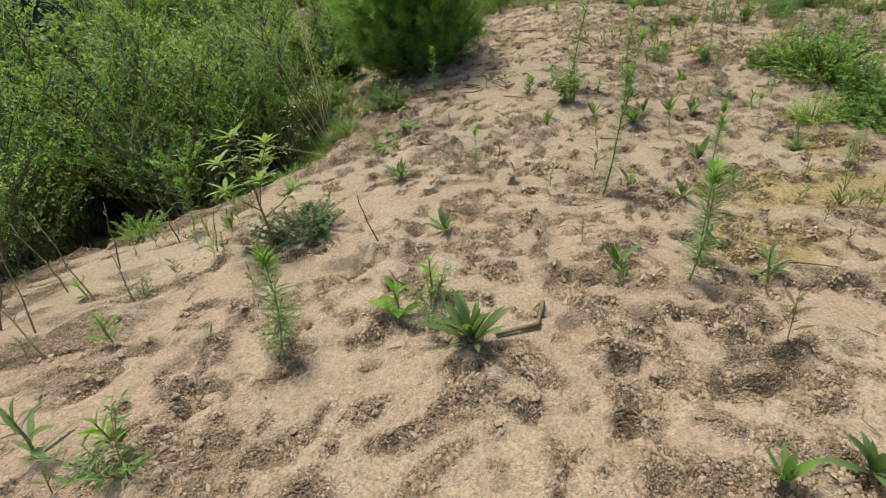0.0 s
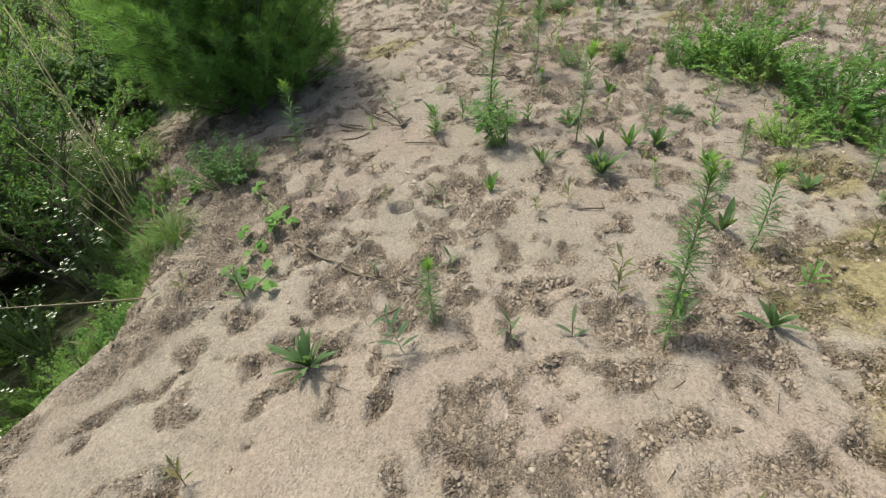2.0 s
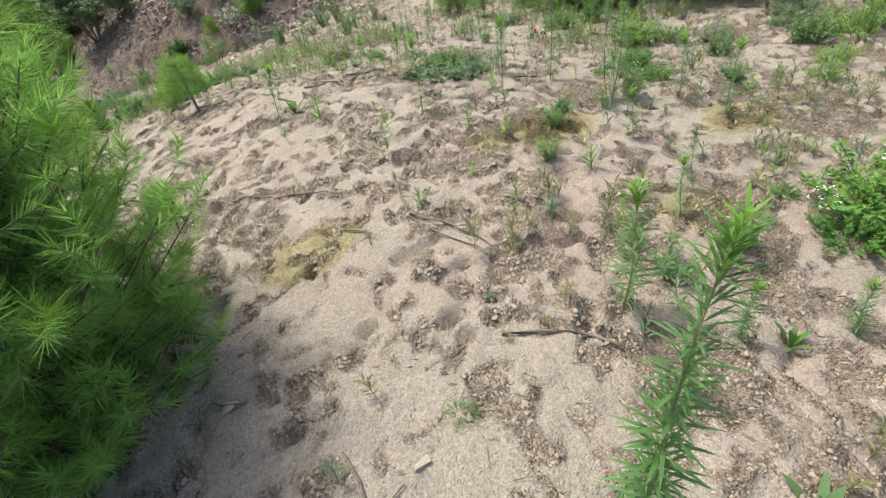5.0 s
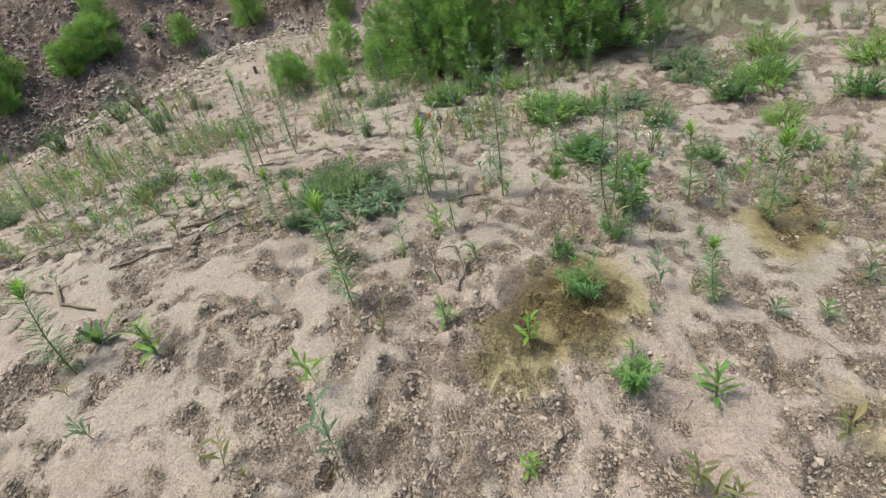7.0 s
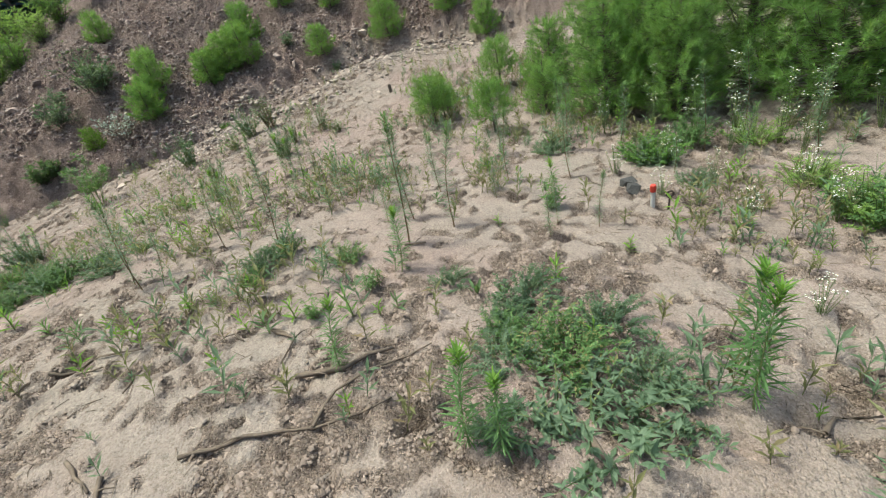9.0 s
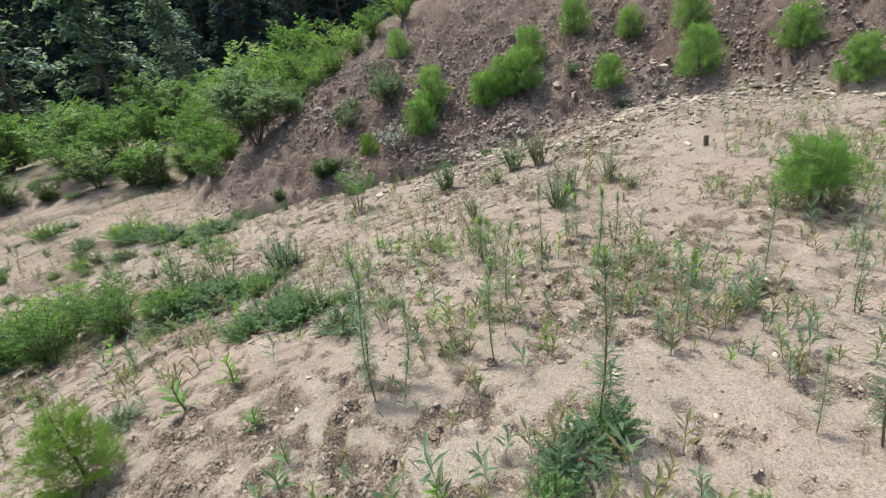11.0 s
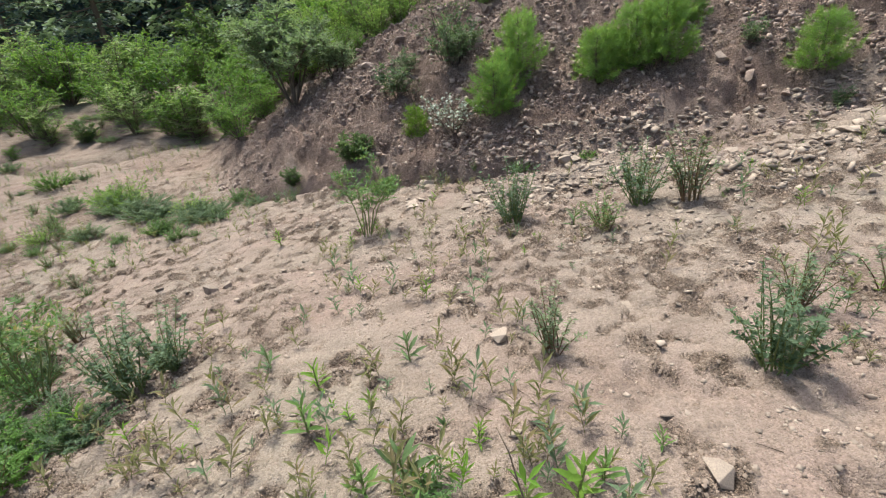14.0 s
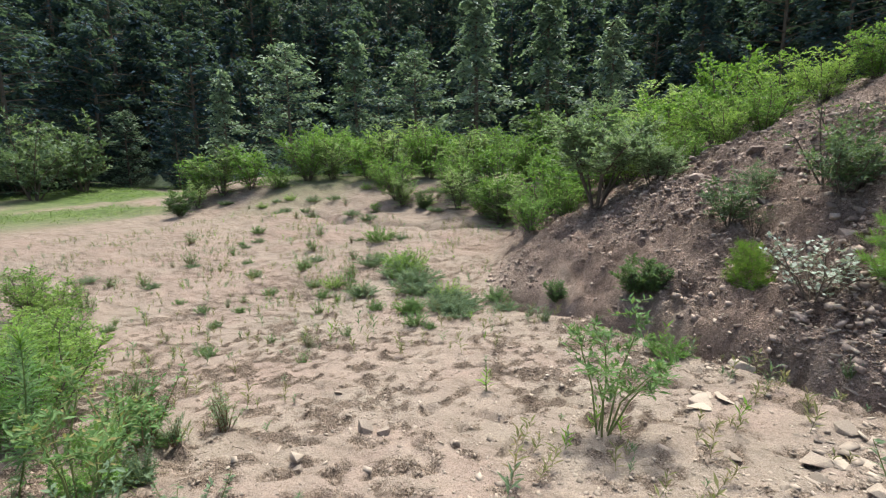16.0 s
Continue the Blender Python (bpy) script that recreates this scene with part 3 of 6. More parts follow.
def rosette(seed, label, upright, blade, group, mat, most=0):
    """A rosette of unit radius: every leaf is a part of its own."""
    rnd = random.Random(seed)
    root = pattern(thing("rosette_weed", label, "weed", group))
    kinds = []
    for k in range(3):
        s = Soup()
        s.leaf((0, 0, 0), (1, 0, 0.25 + 0.25 * k * upright), 1.05, 1.25 * blade * (0.9 + 0.1 * k), (0.12 if upright > 0.95 else 0.35) + 0.16 * k, 5, 0.3, 0.6)
        kinds.append(s.mesh("leaf", mat, True))
    count = most or rnd.randint(13, 18)
    for i in range(count):
        ob = new("leaf", kinds[i % 3])
        ob.parent = root
        inner = i / count
        ob.matrix_basis = (Matrix.Rotation(i * 2.4 + rnd.uniform(-0.25, 0.25), 4, "Z") @ Matrix.Rotation(-radians(upright * (26 + 46 * inner) + rnd.uniform(-8, 8)), 4, "Y")
                           @ Matrix.Rotation(rnd.uniform(-0.3, 0.3), 4, "X") @ Matrix.Scale(rnd.uniform(0.7, 1.1) * (1 - 0.3 * inner), 4))
    return root


def clump(seed, label, name, category, mat, group, stems=22, leaves=26, ln=0.16, wd=0.30, spread=0.8, tall=1.0, stem_mat=None, flowers=0, droop=0.4, fold=0.0, foot=0.45, ragged=0.0):
    """A bushy weed of unit radius: many thin stems, small leaves along each, now and then white flowers."""
    rnd = random.Random(seed)
    root = pattern(thing(name, label, category, group))
    st, lf, fl, eye = Soup(), Soup(), Soup(), Soup()
    for s in range(stems):
        w, out = rnd.uniform(0, 6.28), rnd.uniform(0.1, 1.0) ** 0.7 * spread
        top = Vector((math.cos(w) * out, math.sin(w) * out, tall * rnd.uniform(0.4 - 0.15 * ragged, 1.12) * (1.05 - 0.45 * out)))
        if ragged:
            top += Vector((rnd.uniform(-0.35, 0.35), rnd.uniform(-0.35, 0.35), rnd.uniform(-0.1, 0.12))) * ragged
            top.z = max(top.z, 0.15)
        a = Vector((math.cos(w + 0.5) * out * foot, math.sin(w + 0.5) * out * foot, 0))
        mid = a.lerp(top, 0.5) + Vector((rnd.uniform(-0.08, 0.08), rnd.uniform(-0.08, 0.08), 0.10 * tall))
        pts = [a, a.lerp(mid, 0.6), mid.lerp(top, 0.35), top]
        st.tube(pts, [0.011, 0.009, 0.006, 0.003], 3)
        for i in range(leaves):
            t = 0.15 + 0.85 * (i + rnd.random()) / leaves
            p = (pts[0].lerp(pts[1], t * 3) if t < 1 / 3 else pts[1].lerp(pts[2], t * 3 - 1) if t < 2 / 3 else pts[2].lerp(pts[3], min(t * 3 - 2, 1)))
            u = rnd.uniform(0, 6.28)
            ll = ln * rnd.uniform(0.55, 1.15)
            lf.leaf(p, (math.cos(u), math.sin(u), rnd.uniform(-0.1, 0.9)), ll, ll * wd, droop, 2 if fold else 0, fold, 0.45, rnd.uniform(-0.7, 0.7))
        if s < flowers:
            for k in range(4):
                p = top + Vector((rnd.uniform(-0.09, 0.09), rnd.uniform(-0.09, 0.09), rnd.uniform(-0.02, 0.08)))
                st.tube([top, p], [0.004, 0.003], 3)
                for q in range(7):
                    u = q * 6.28 / 7
                    fl.leaf(p, (math.cos(u), math.sin(u), 0.25), 0.026, 0.016, 0.1, 2)
                eye.lump(p + Vector((0, 0, 0.005)), 0.009, rnd, 0.5)
    part("stalkwork", st, stem_mat or STEM_GREEN, root)
    part("foliage", lf, mat, root)
    if flowers:
        part("blossom", fl, PETAL, root, "small white daisy flowers")
        part("blossom_eye", eye, FLOWER_EYE, root, "yellow flower centres")
    return root


def pine(seed, label, group, shoots=120, needles=34, wide=0.42, young=0.25, mat=None, long=1.0, base=0.01):
    """A bushy young pine one metre high: trunk, limbs that sweep up, brushes of needles round the end of each limb and its twigs, pale young tufts."""
    rnd = random.Random(seed)
    root = pattern(thing("pine_shrub", label, "shrub", group))
    tr, br, nd, cn = Soup(), Soup(), Soup(), Soup()
    tr.tube([(0, 0, -0.02), (0.006, 0.004, 0.3), (0, 0, 0.62), (0.004, 0, 0.9)], [0.022, 0.017, 0.010, 0.004], 6)
    lobes = [rnd.uniform(0.78, 1.15) for k in range(7)]

    def brush(p, d, length, fresh):
        side = d.orthogonal().normalized()
        for i in range(needles):
            t = (i + rnd.random()) / needles
            q = Matrix.Rotation(rnd.uniform(0, 6.28), 3, d) @ side
            ln = rnd.uniform(0.034, 0.058) * long
            way = d * (0.35 + 1.3 * t * t + rnd.uniform(-0.2, 0.3)) + q
            (cn if fresh and t > 0.45 else nd).leaf(p + d * length * t, way, ln, 0.0022 * long, 0.0, 1, 0.0, 0.0, rnd.uniform(0, 6.28))
    for s in range(shoots):
        z0 = base + (0.80 - base) * (s / shoots) ** 1.25
        w = s * 2.39996 + rnd.uniform(-0.3, 0.3)
        lobe = lobes[int(w / 6.2832 * 7) % 7]
        reach = wide * lobe * (1.0 - 0.80 * z0) * (rnd.uniform(0.3, 1.0) if s % 2 else rnd.uniform(0.75, 1.05))
        reach *= 0.72 + 1.87 * min(z0, 0.15)
        a, out = Vector((0, 0, z0)), Vector((math.cos(w), math.sin(w), 0))
        b = a + out * reach * 0.55 + Vector((0, 0, reach * rnd.uniform(0.0, 0.18)))
        c = b + out * reach * 0.45 + Vector((rnd.uniform(-0.02, 0.02), rnd.uniform(-0.02, 0.02), reach * rnd.uniform(0.05, 0.4) + 0.02))
        br.tube([a, b, c], [0.0035, 0.002, 0.001], 3)
        tip = (c - b).normalized() * 0.5 + Vector((rnd.uniform(-0.3, 0.3), rnd.uniform(-0.3, 0.3), rnd.uniform(0.1, 0.9)))
        brush(c, tip.normalized(), 0.075 * long, rnd.random() < young)
        for k in range(4):
            p = b.lerp(c, rnd.uniform(-0.25, 0.98) if k else rnd.uniform(0.5, 0.9))
            d = (out * rnd.uniform(0.1, 0.8) + Vector((rnd.uniform(-0.7, 0.7), rnd.uniform(-0.7, 0.7), rnd.uniform(-0.1, 0.9)))).normalized()
            ln = rnd.uniform(0.05, 0.095) * long
            br.tube([p, p + d * ln], [0.0015, 0.0007], 3)
            brush(p, d, ln, rnd.random() < 0.5 * young)
    part("trunk", tr, BARK, root)
    part("branchwork", br, BARK, root)
    part("needle_foliage", nd, mat or NEEDLE, root)
    part("young_growth", cn, NEEDLE_YOUNG, root, "pale yellow-green young shoots")
    return root


def shrub(seed, label, name, mat, group, stems=7, twigs=26, leaves=20, ln=0.05, wd=0.42, wide=0.5, bare=0.1, stem_mat=None, pairs=False, twig=0.30, thick=0.008, rise=0.0):
    """A shrub one metre high: several bent stems, each a part, many twigs, and small leaves with gaps between."""
    rnd = random.Random(seed)
    root = pattern(thing(name, label, "shrub", group))
    tw, lf = Soup(), Soup()
    for s in range(stems):
        w = s * 2.4 + rnd.uniform(-0.4, 0.4)
        out = wide * rnd.uniform(0.25, 1.0)
        top = Vector((math.cos(w) * out, math.sin(w) * out, rnd.uniform(0.62, 0.97) * (1.08 - 0.45 * out / wide)))
        a = Vector((math.cos(w) * 0.03, math.sin(w) * 0.03, -0.01))
        m1 = a.lerp(top, 0.4) + Vector((rnd.uniform(-0.05, 0.05), rnd.uniform(-0.05, 0.05), 0.06))
        m2 = a.lerp(top, 0.75) + Vector((rnd.uniform(-0.05, 0.05), rnd.uniform(-0.05, 0.05), 0.05))
        pts = [a, m1, m2, top]
        st = Soup()
        st.tube(pts, [thick, thick * 0.8, thick * 0.55, thick * 0.25], 5)
        part("stem", st, stem_mat or BARK, root)
        for k in range(twigs):
            t = bare + (1 - bare) * (k + rnd.random()) / twigs
            p = pts[0].lerp(pts[1], t / 0.4) if t < 0.4 else pts[1].lerp(pts[2], (t - 0.4) / 0.35) if t < 0.75 else pts[2].lerp(pts[3], (t - 0.75) / 0.25)
            u = rnd.uniform(0, 6.28)
            ty = twig * (1.25 - 0.75 * t) * rnd.uniform(0.45, 1.15)
            d = Vector((math.cos(u), math.sin(u), rnd.uniform(-0.1, 0.9) + rise)).normalized()
            e = p + d * ty
            e.z = max(e.z, 0.03)
            tw.tube([p, p.lerp(e, 0.5) + Vector((0, 0, 0.012)), e], [thick * 0.32, thick * 0.22, thick * 0.12], 3)
            for i in range(leaves):
                q = p.lerp(e, 0.15 + 0.9 * (i + 0.5) / leaves)
                sd = d.cross(Vector((0, 0, 1))).normalized() * (1 if i % 2 else -1) if pairs else Vector((rnd.uniform(-1, 1), rnd.uniform(-1, 1), rnd.uniform(-0.3, 0.9)))
                l2 = ln * rnd.uniform(0.6, 1.2)
                lf.leaf(q, sd + d * 0.4, l2, l2 * wd * 1.15, 0.3, 0, 0.0, 0.45, rnd.uniform(-0.6, 0.6))
    part("twigwork", tw, stem_mat or BARK, root)
    part("foliage", lf, mat, root)
    return root


def forest_tree(seed, label, mat, conifer, group):
    """A tree one metre high to be scaled: tapered trunk, limbs, and a deep ragged crown of leaf sprays."""
    rnd = random.Random(seed)
    root = pattern(thing("forest_tree", label, "tree", group))
    tr, lb, cr = Soup(), Soup(), Soup()
    tr.tube([(0, 0, -0.02), (0.006, 0.003, 0.35), (-0.004, 0.004, 0.7), (0, 0, 0.97)], [0.014, 0.011, 0.007, 0.002], 7)
    count = 60
    for k in range(count):
        z0 = 0.05 + 0.92 * k / count
        w = k * 2.4 + rnd.uniform(-0.5, 0.5)
        prof = (1.03 - z0) * 0.24 + 0.03 if conifer else 0.25 * math.sin(math.pi * min(1.0, 0.22 + 0.78 * z0)) ** 0.7 + 0.03
        reach = prof * rnd.uniform(0.5, 1.2)
        a = Vector((0, 0, z0))
        e = a + Vector((math.cos(w) * reach, math.sin(w) * reach, (-0.05 if conifer else 0.03) * rnd.uniform(0.2, 1.6)))
        lb.tube([a, a.lerp(e, 0.5) + Vector((0, 0, 0.012)), e], [0.004, 0.003, 0.0012], 3)
        for i in range(50):
            t = rnd.random() ** 0.6
            p = a.lerp(e, 0.15 + 0.9 * t) + Vector((rnd.gauss(0, 0.016), rnd.gauss(0, 0.016), rnd.gauss(-0.006 if conifer else 0.0, 0.013)))
            u = rnd.uniform(0, 6.28)
            l2 = rnd.uniform(0.018, 0.042)
            cr.leaf(p, (math.cos(u), math.sin(u), rnd.uniform(-0.7, 0.4)), l2, l2 * 0.6, 0.5, 0, 0.0, 0.5, rnd.uniform(-0.6, 0.6))
    part("trunk", tr, BARK, root)
    part("branchwork", lb, BARK, root)
    part("crown", cr, mat, root)
    return root


def grass_tuft(seed, label, group, blades=220, mat=None):
    rnd = random.Random(seed)
    root = pattern(thing("grass_tuft", label, "grass", group))
    s = Soup()
    for i in range(blades):
        w, r0 = rnd.uniform(0, 6.28), rnd.uniform(0, 0.18)
        out = rnd.uniform(0.2, 1.5)
        s.leaf((math.cos(w) * r0, math.sin(w) * r0, 0), (math.cos(w) * out, math.sin(w) * out, 1), rnd.uniform(0.6, 1.15), 0.016, rnd.uniform(0.5, 1.6), 4, 0.0, 0.3)
    part("foliage", s, mat or GRASS, root)
    return root


def stick(pts, thick, label="dry dark twig lying on the sandy soil", mat=None):
    """A bent dry stick that lies on the ground through the given places."""
    rnd = random.Random(int(1000 * (pts[0][0] + 3 * pts[0][1])))
    dense = []
    for (ax, ay), (bx, by) in zip(pts, pts[1:]):
        n = max(2, int(math.hypot(bx - ax, by - ay) / 0.06))
        dense += [(ax + (bx - ax) * i / n, ay + (by - ay) * i / n) for i in range(n)]
    dense.append(pts[-1])
    path = [(x + rnd.uniform(-0.006, 0.006), y + rnd.uniform(-0.006, 0.006), ground_z(x, y) + thick * 0.8 + rnd.uniform(0.004, 0.012)) for x, y in dense]
    zs = [p[2] for p in path]
    path = [(p[0], p[1], (zs[max(i - 1, 0)] + 2 * zs[i] + zs[min(i + 1, len(zs) - 1)]) / 4) for i, p in enumerate(path)]
    s = Soup()
    s.tube(path, [thick * (1.05 - 0.6 * i / len(path)) * rnd.uniform(0.8, 1.2) for i in range(len(path))], 6)
    for k in range(max(1, len(path) // 6)):
        i = rnd.randrange(len(path) - 1)
        a = Vector(path[i])
        w = rnd.uniform(0, 6.28)
        s.tube([a, a + Vector((math.cos(w) * 0.04, math.sin(w) * 0.04, 0.012)), a + Vector((math.cos(w) * 0.08, math.sin(w) * 0.08, 0.008))], [thick * 0.5, thick * 0.35, thick * 0.15], 4)
    ob = new("dry_stick", s.mesh("dry_stick", mat or TWIG, True))
    return tagged(ob, label, "stick", "dry sticks on the soil")


def stone(x, y, size, flat, seed, label, mat=None, tilt=0.15, group="pale stones on the soil", dz=0.0):
    rnd = random.Random(seed)
    bm = bmesh.new()
    for k in range(11):
        v = Vector((rnd.gauss(0, 1), rnd.gauss(0, 1), rnd.gauss(0, 1))).normalized()
        bm.verts.new((v.x * rnd.uniform(0.8, 1.05), v.y * rnd.uniform(0.8, 1.05), max(-0.6, min(0.6, v.z * 1.3)) * flat * 1.5))
    hull = bmesh.ops.convex_hull(bm, input=bm.verts[:])
    bmesh.ops.delete(bm, geom=[v for v in bm.verts if not v.link_faces], context="VERTS")
    bmesh.ops.bevel(bm, geom=bm.edges[:], offset=0.025, segments=1, affect="EDGES")
    me = bpy.data.meshes.new("stone")
    bm.to_mesh(me)
    bm.free()
    me.materials.append(mat or STONE)
    ob = new("stone", me)
    ob.matrix_world = pose(x, y, ground_z(x, y) + size * flat * 0.25 + dz, math.degrees(rnd.uniform(-tilt, tilt)), math.degrees(rnd.uniform(-tilt, tilt)), rnd.uniform(0, 360)) @ Matrix.Diagonal((size, size * rnd.uniform(0.65, 1.0), size, 1))
    return tagged(ob, label, "stone", group)

# ---- the weeds of the sandy spoil: place and height ----
WEED_GROUP = "upright weeds on the sandy soil"
dense_weeds = [horseweed(s, "upright green weed with narrow leaves and yellow-green tip", WEED_GROUP) for s in (11, 12, 13)]
tall_weed = horseweed(14, "tall green weed densely set with short narrow leaves", WEED_GROUP, blade=0.105, count=330, stem=0.006)
thin_weeds = [horseweed(s, "thin grey-green weed with sparse narrow leaves, growing in sand", WEED_GROUP, True, 0.105, 190, 0.006) for s in (21, 22, 23)]
SPRIG_GROUP = "young weeds on the sandy soil"
sprigs = [sprig(24, "short bright green weed with lance-shaped leaves on sand", SPRIG_GROUP, LEAF_YOUNG), sprig(25, "short yellow-green leafy weed on bare sand", SPRIG_GROUP, LEAF_TIP, 17, 0.36, 0.2),
          sprig(26, "short green leafy weed growing from bare sand", SPRIG_GROUP, LEAF_ROSE, 13, 0.46, 0.17)]
dull_sprig = [sprig(27, "small dull green seedling with few upright leaves", SPRIG_GROUP, LEAF_DULL, 6, 0.62, 0.2, "seedling"), sprig(28, "small dull green seedling with few upright leaves", SPRIG_GROUP, LEAF_DULL, 4, 0.7, 0.24, "seedling")]
yellow_sprig = sprig(29, "yellowing broad-leaved sprig in the sand", SPRIG_GROUP, LEAF_TIP, 7, 0.6, 0.34)
DENSE_WEEDS = (
    (-0.10, 5.24, 0.57), (0.89, 2.67, 0.86), (1.06, 1.85, 0.53), (-0.80, 1.42, 0.52), (0.92, 1.67, 0.56), (1.71, 2.95, 0.50), (1.29, 4.80, 1.21), (1.64, 4.23, 0.67),
    (2.07, 5.40, 0.67), (0.15, 3.23, 0.37), (1.89, 8.88, 0.59), (2.75, 7.79, 0.65), (4.48, 6.53, 0.55), (4.40, 6.10, 0.59), (4.00, 8.13, 0.58), (3.22, 8.62, 0.38),
    (3.90, 8.07, 0.56), (3.16, 8.73, 0.45), (5.14, 9.66, 0.41), (3.12, 9.48, 0.43), (3.84, 9.88, 0.45), (4.67, 12.57, 0.75), (4.41, 12.19, 0.29), (4.90, 13.19, 0.46), (4.06, 13.37, 0.36), (5.41, 13.81, 0.34), (4.75, 13.10, 0.52), (3.97, 13.20, 0.44), (0.89, 15.06, 1.05), (-1.84, 2.92, 0.42),
)
THIN_WEEDS = (
    (4.17, 10.19, 0.98), (4.15, 7.64, 0.90), (4.11, 6.92, 0.82), (3.57, 7.68, 0.63), (4.01, 6.89, 0.94), (3.84, 6.75, 0.53), (4.98, 9.21, 0.43), (4.52, 10.09, 0.84),
    (3.58, 10.93, 0.86), (2.76, 11.78, 0.81), (2.93, 11.61, 0.54), (3.41, 11.58, 0.65), (4.85, 12.57, 0.60), (4.45, 11.41, 0.55), (3.92, 9.95, 0.41), (5.23, 11.61, 0.72),
    (5.46, 10.31, 0.70), (5.71, 9.85, 0.67), (4.50, 10.51, 0.83), (2.77, 11.57, 0.74), (3.74, 12.16, 0.67), (4.35, 10.64, 0.40), (5.11, 10.17, 0.38), (4.90, 9.47, 0.42),
    (3.96, 13.18, 0.49), (4.29, 12.73, 0.79), (4.89, 13.23, 0.40),
)
rnd = random.Random(5)
for n, (x, y, h) in enumerate(DENSE_WEEDS):
    plant(tall_weed if h > 0.72 else dense_weeds[n % 3], x, y, 1.02 * h, rnd.uniform(0, 6.28), (14 if h > 1.1 else 7.5) + rnd.uniform(-3, 3), (1.2 if h > 1.1 else 1.87) + rnd.uniform(-0.4, 0.4))
for n, (x, y, h) in enumerate(THIN_WEEDS):
    plant(thin_weeds[n % 3], x, y, h, rnd.uniform(0, 6.28), 7.5 + rnd.uniform(-4, 4), 1.87 + rnd.uniform(-0.6, 0.6))
for n, (x, y, h) in enumerate(((6.4, 10.3, 0.8), (6.7, 9.9, 0.7), (6.9, 9.2, 0.9), (6.6, 8.8, 0.6), (7.1, 8.4, 0.8), (6.2, 9.2, 0.5), (7.3, 9.0, 0.9), (6.9, 10.6, 0.7), (6.1, 10.9, 0.6), (7.5, 8.0, 0.7),
                               (6.0, 11.6, 0.5), (5.4, 11.2, 0.5), (5.0, 10.7, 0.6), (4.7, 9.4, 0.45), (2.9, 3.1, 0.35), (2.6, 2.9, 0.3), (3.0, 4.3, 0.4), (2.9, 5.6, 0.4), (2.3, 5.0, 0.35),
                               (3.2, 5.7, 0.45), (3.5, 6.3, 0.4), (2.7, 4.7, 0.35), (1.9, 5.0, 0.25), (1.75, 3.6, 0.22), (2.0, 3.4, 0.25), (2.45, 3.6, 0.3))):
    plant((thin_weeds if h > 0.42 else dense_weeds)[n % 3], x, y, h, rnd.uniform(0, 6.28), rnd.uniform(0, 8), rnd.uniform(0, 6.28))

SPRIGS = (
    (1.70, 2.66, 0.18), (-0.62, 3.88, 0.24), (-0.19, 1.66, 0.23), (0.64, 1.69, 0.17), (1.26, 1.65, 0.25), (-1.28, 1.10, 0.21), (-1.65, 1.69, 0.21), (-1.52, 1.07, 0.30),
    (-2.18, 2.26, 0.18), (0.89, 4.88, 0.25), (1.14, 4.96, 0.25), (1.55, 3.91, 0.19), (2.64, 4.00, 0.20), (2.62, 3.38, 0.18), (0.50, 5.23, 0.15), (1.53, 4.65, 0.19),
    (2.36, 6.33, 0.21), (2.38, 6.75, 0.15), (1.92, 6.71, 0.16), (3.57, 6.07, 0.14), (3.05, 4.42, 0.14), (3.49, 5.47, 0.15), (3.64, 5.88, 0.14), (2.13, 8.52, 0.30),
    (2.87, 7.35, 0.21), (4.68, 7.47, 0.22), (2.89, 6.95, 0.21), (2.97, 6.25, 0.24), (3.35, 7.43, 0.18), (3.28, 7.88, 0.14), (3.99, 6.91, 0.15), (2.15, 8.63, 0.15),
)
SPRIGS_NEXT = (
    (4.25, 9.08, 0.21), (3.39, 9.75, 0.23), (3.57, 9.60, 0.15), (4.79, 8.92, 0.16), (2.19, 11.71, 0.18), (2.36, 11.33, 0.17), (2.90, 10.89, 0.16), 
    (1.76, 12.13, 0.30), (2.33, 11.19, 0.17), (2.88, 10.79, 0.14), (3.00, 10.73, 0.12), (3.05, 10.02, 0.19), (3.20, 10.02, 0.19), (3.95, 9.20, 0.10), (3.36, 12.63, 0.21),
    (4.71, 9.83, 0.13), (1.81, 10.70, 0.12), (4.78, 10.52, 0.15), (1.99, 12.28, 0.26), (3.70, 13.69, 0.25), (3.95, 12.98, 0.26), (3.74, 12.49, 0.20), (3.87, 12.43, 0.15),
    (3.33, 12.87, 0.15), (3.26, 12.60, 0.16), (4.18, 12.84, 0.23), (4.32, 12.39, 0.13), (5.07, 12.54, 0.27), (2.78, 13.34, 0.15), (3.18, 12.99, 0.15), (3.24, 14.65, 0.25),
)
SPRIGS_LAST = (
    (3.26, 14.29, 0.24), (2.90, 14.99, 0.22), (3.43, 14.36, 0.13), (3.53, 13.93, 0.20), (3.67, 13.93, 0.30), (4.26, 13.82, 0.32), (4.36, 13.84, 0.18), (3.70, 14.80, 0.24),
    (3.96, 14.10, 0.15), (4.63, 13.95, 0.12), (5.21, 16.46, 0.27), (2.28, 17.67, 0.26),
)
DULL_SEEDLINGS = (
    (0.39, 2.98, 0.19), (0.61, 2.87, 0.18), (0.01, 3.65, 0.17), (0.56, 4.15, 0.13), (0.37, 3.55, 0.20), (1.08, 2.75, 0.18), (-1.12, 1.57, 0.10), (0.54, 4.00, 0.18),
    (0.04, 4.54, 0.12), (-0.09, 4.62, 0.12), (3.09, 7.98, 0.15), (2.54, 8.23, 0.16),
)
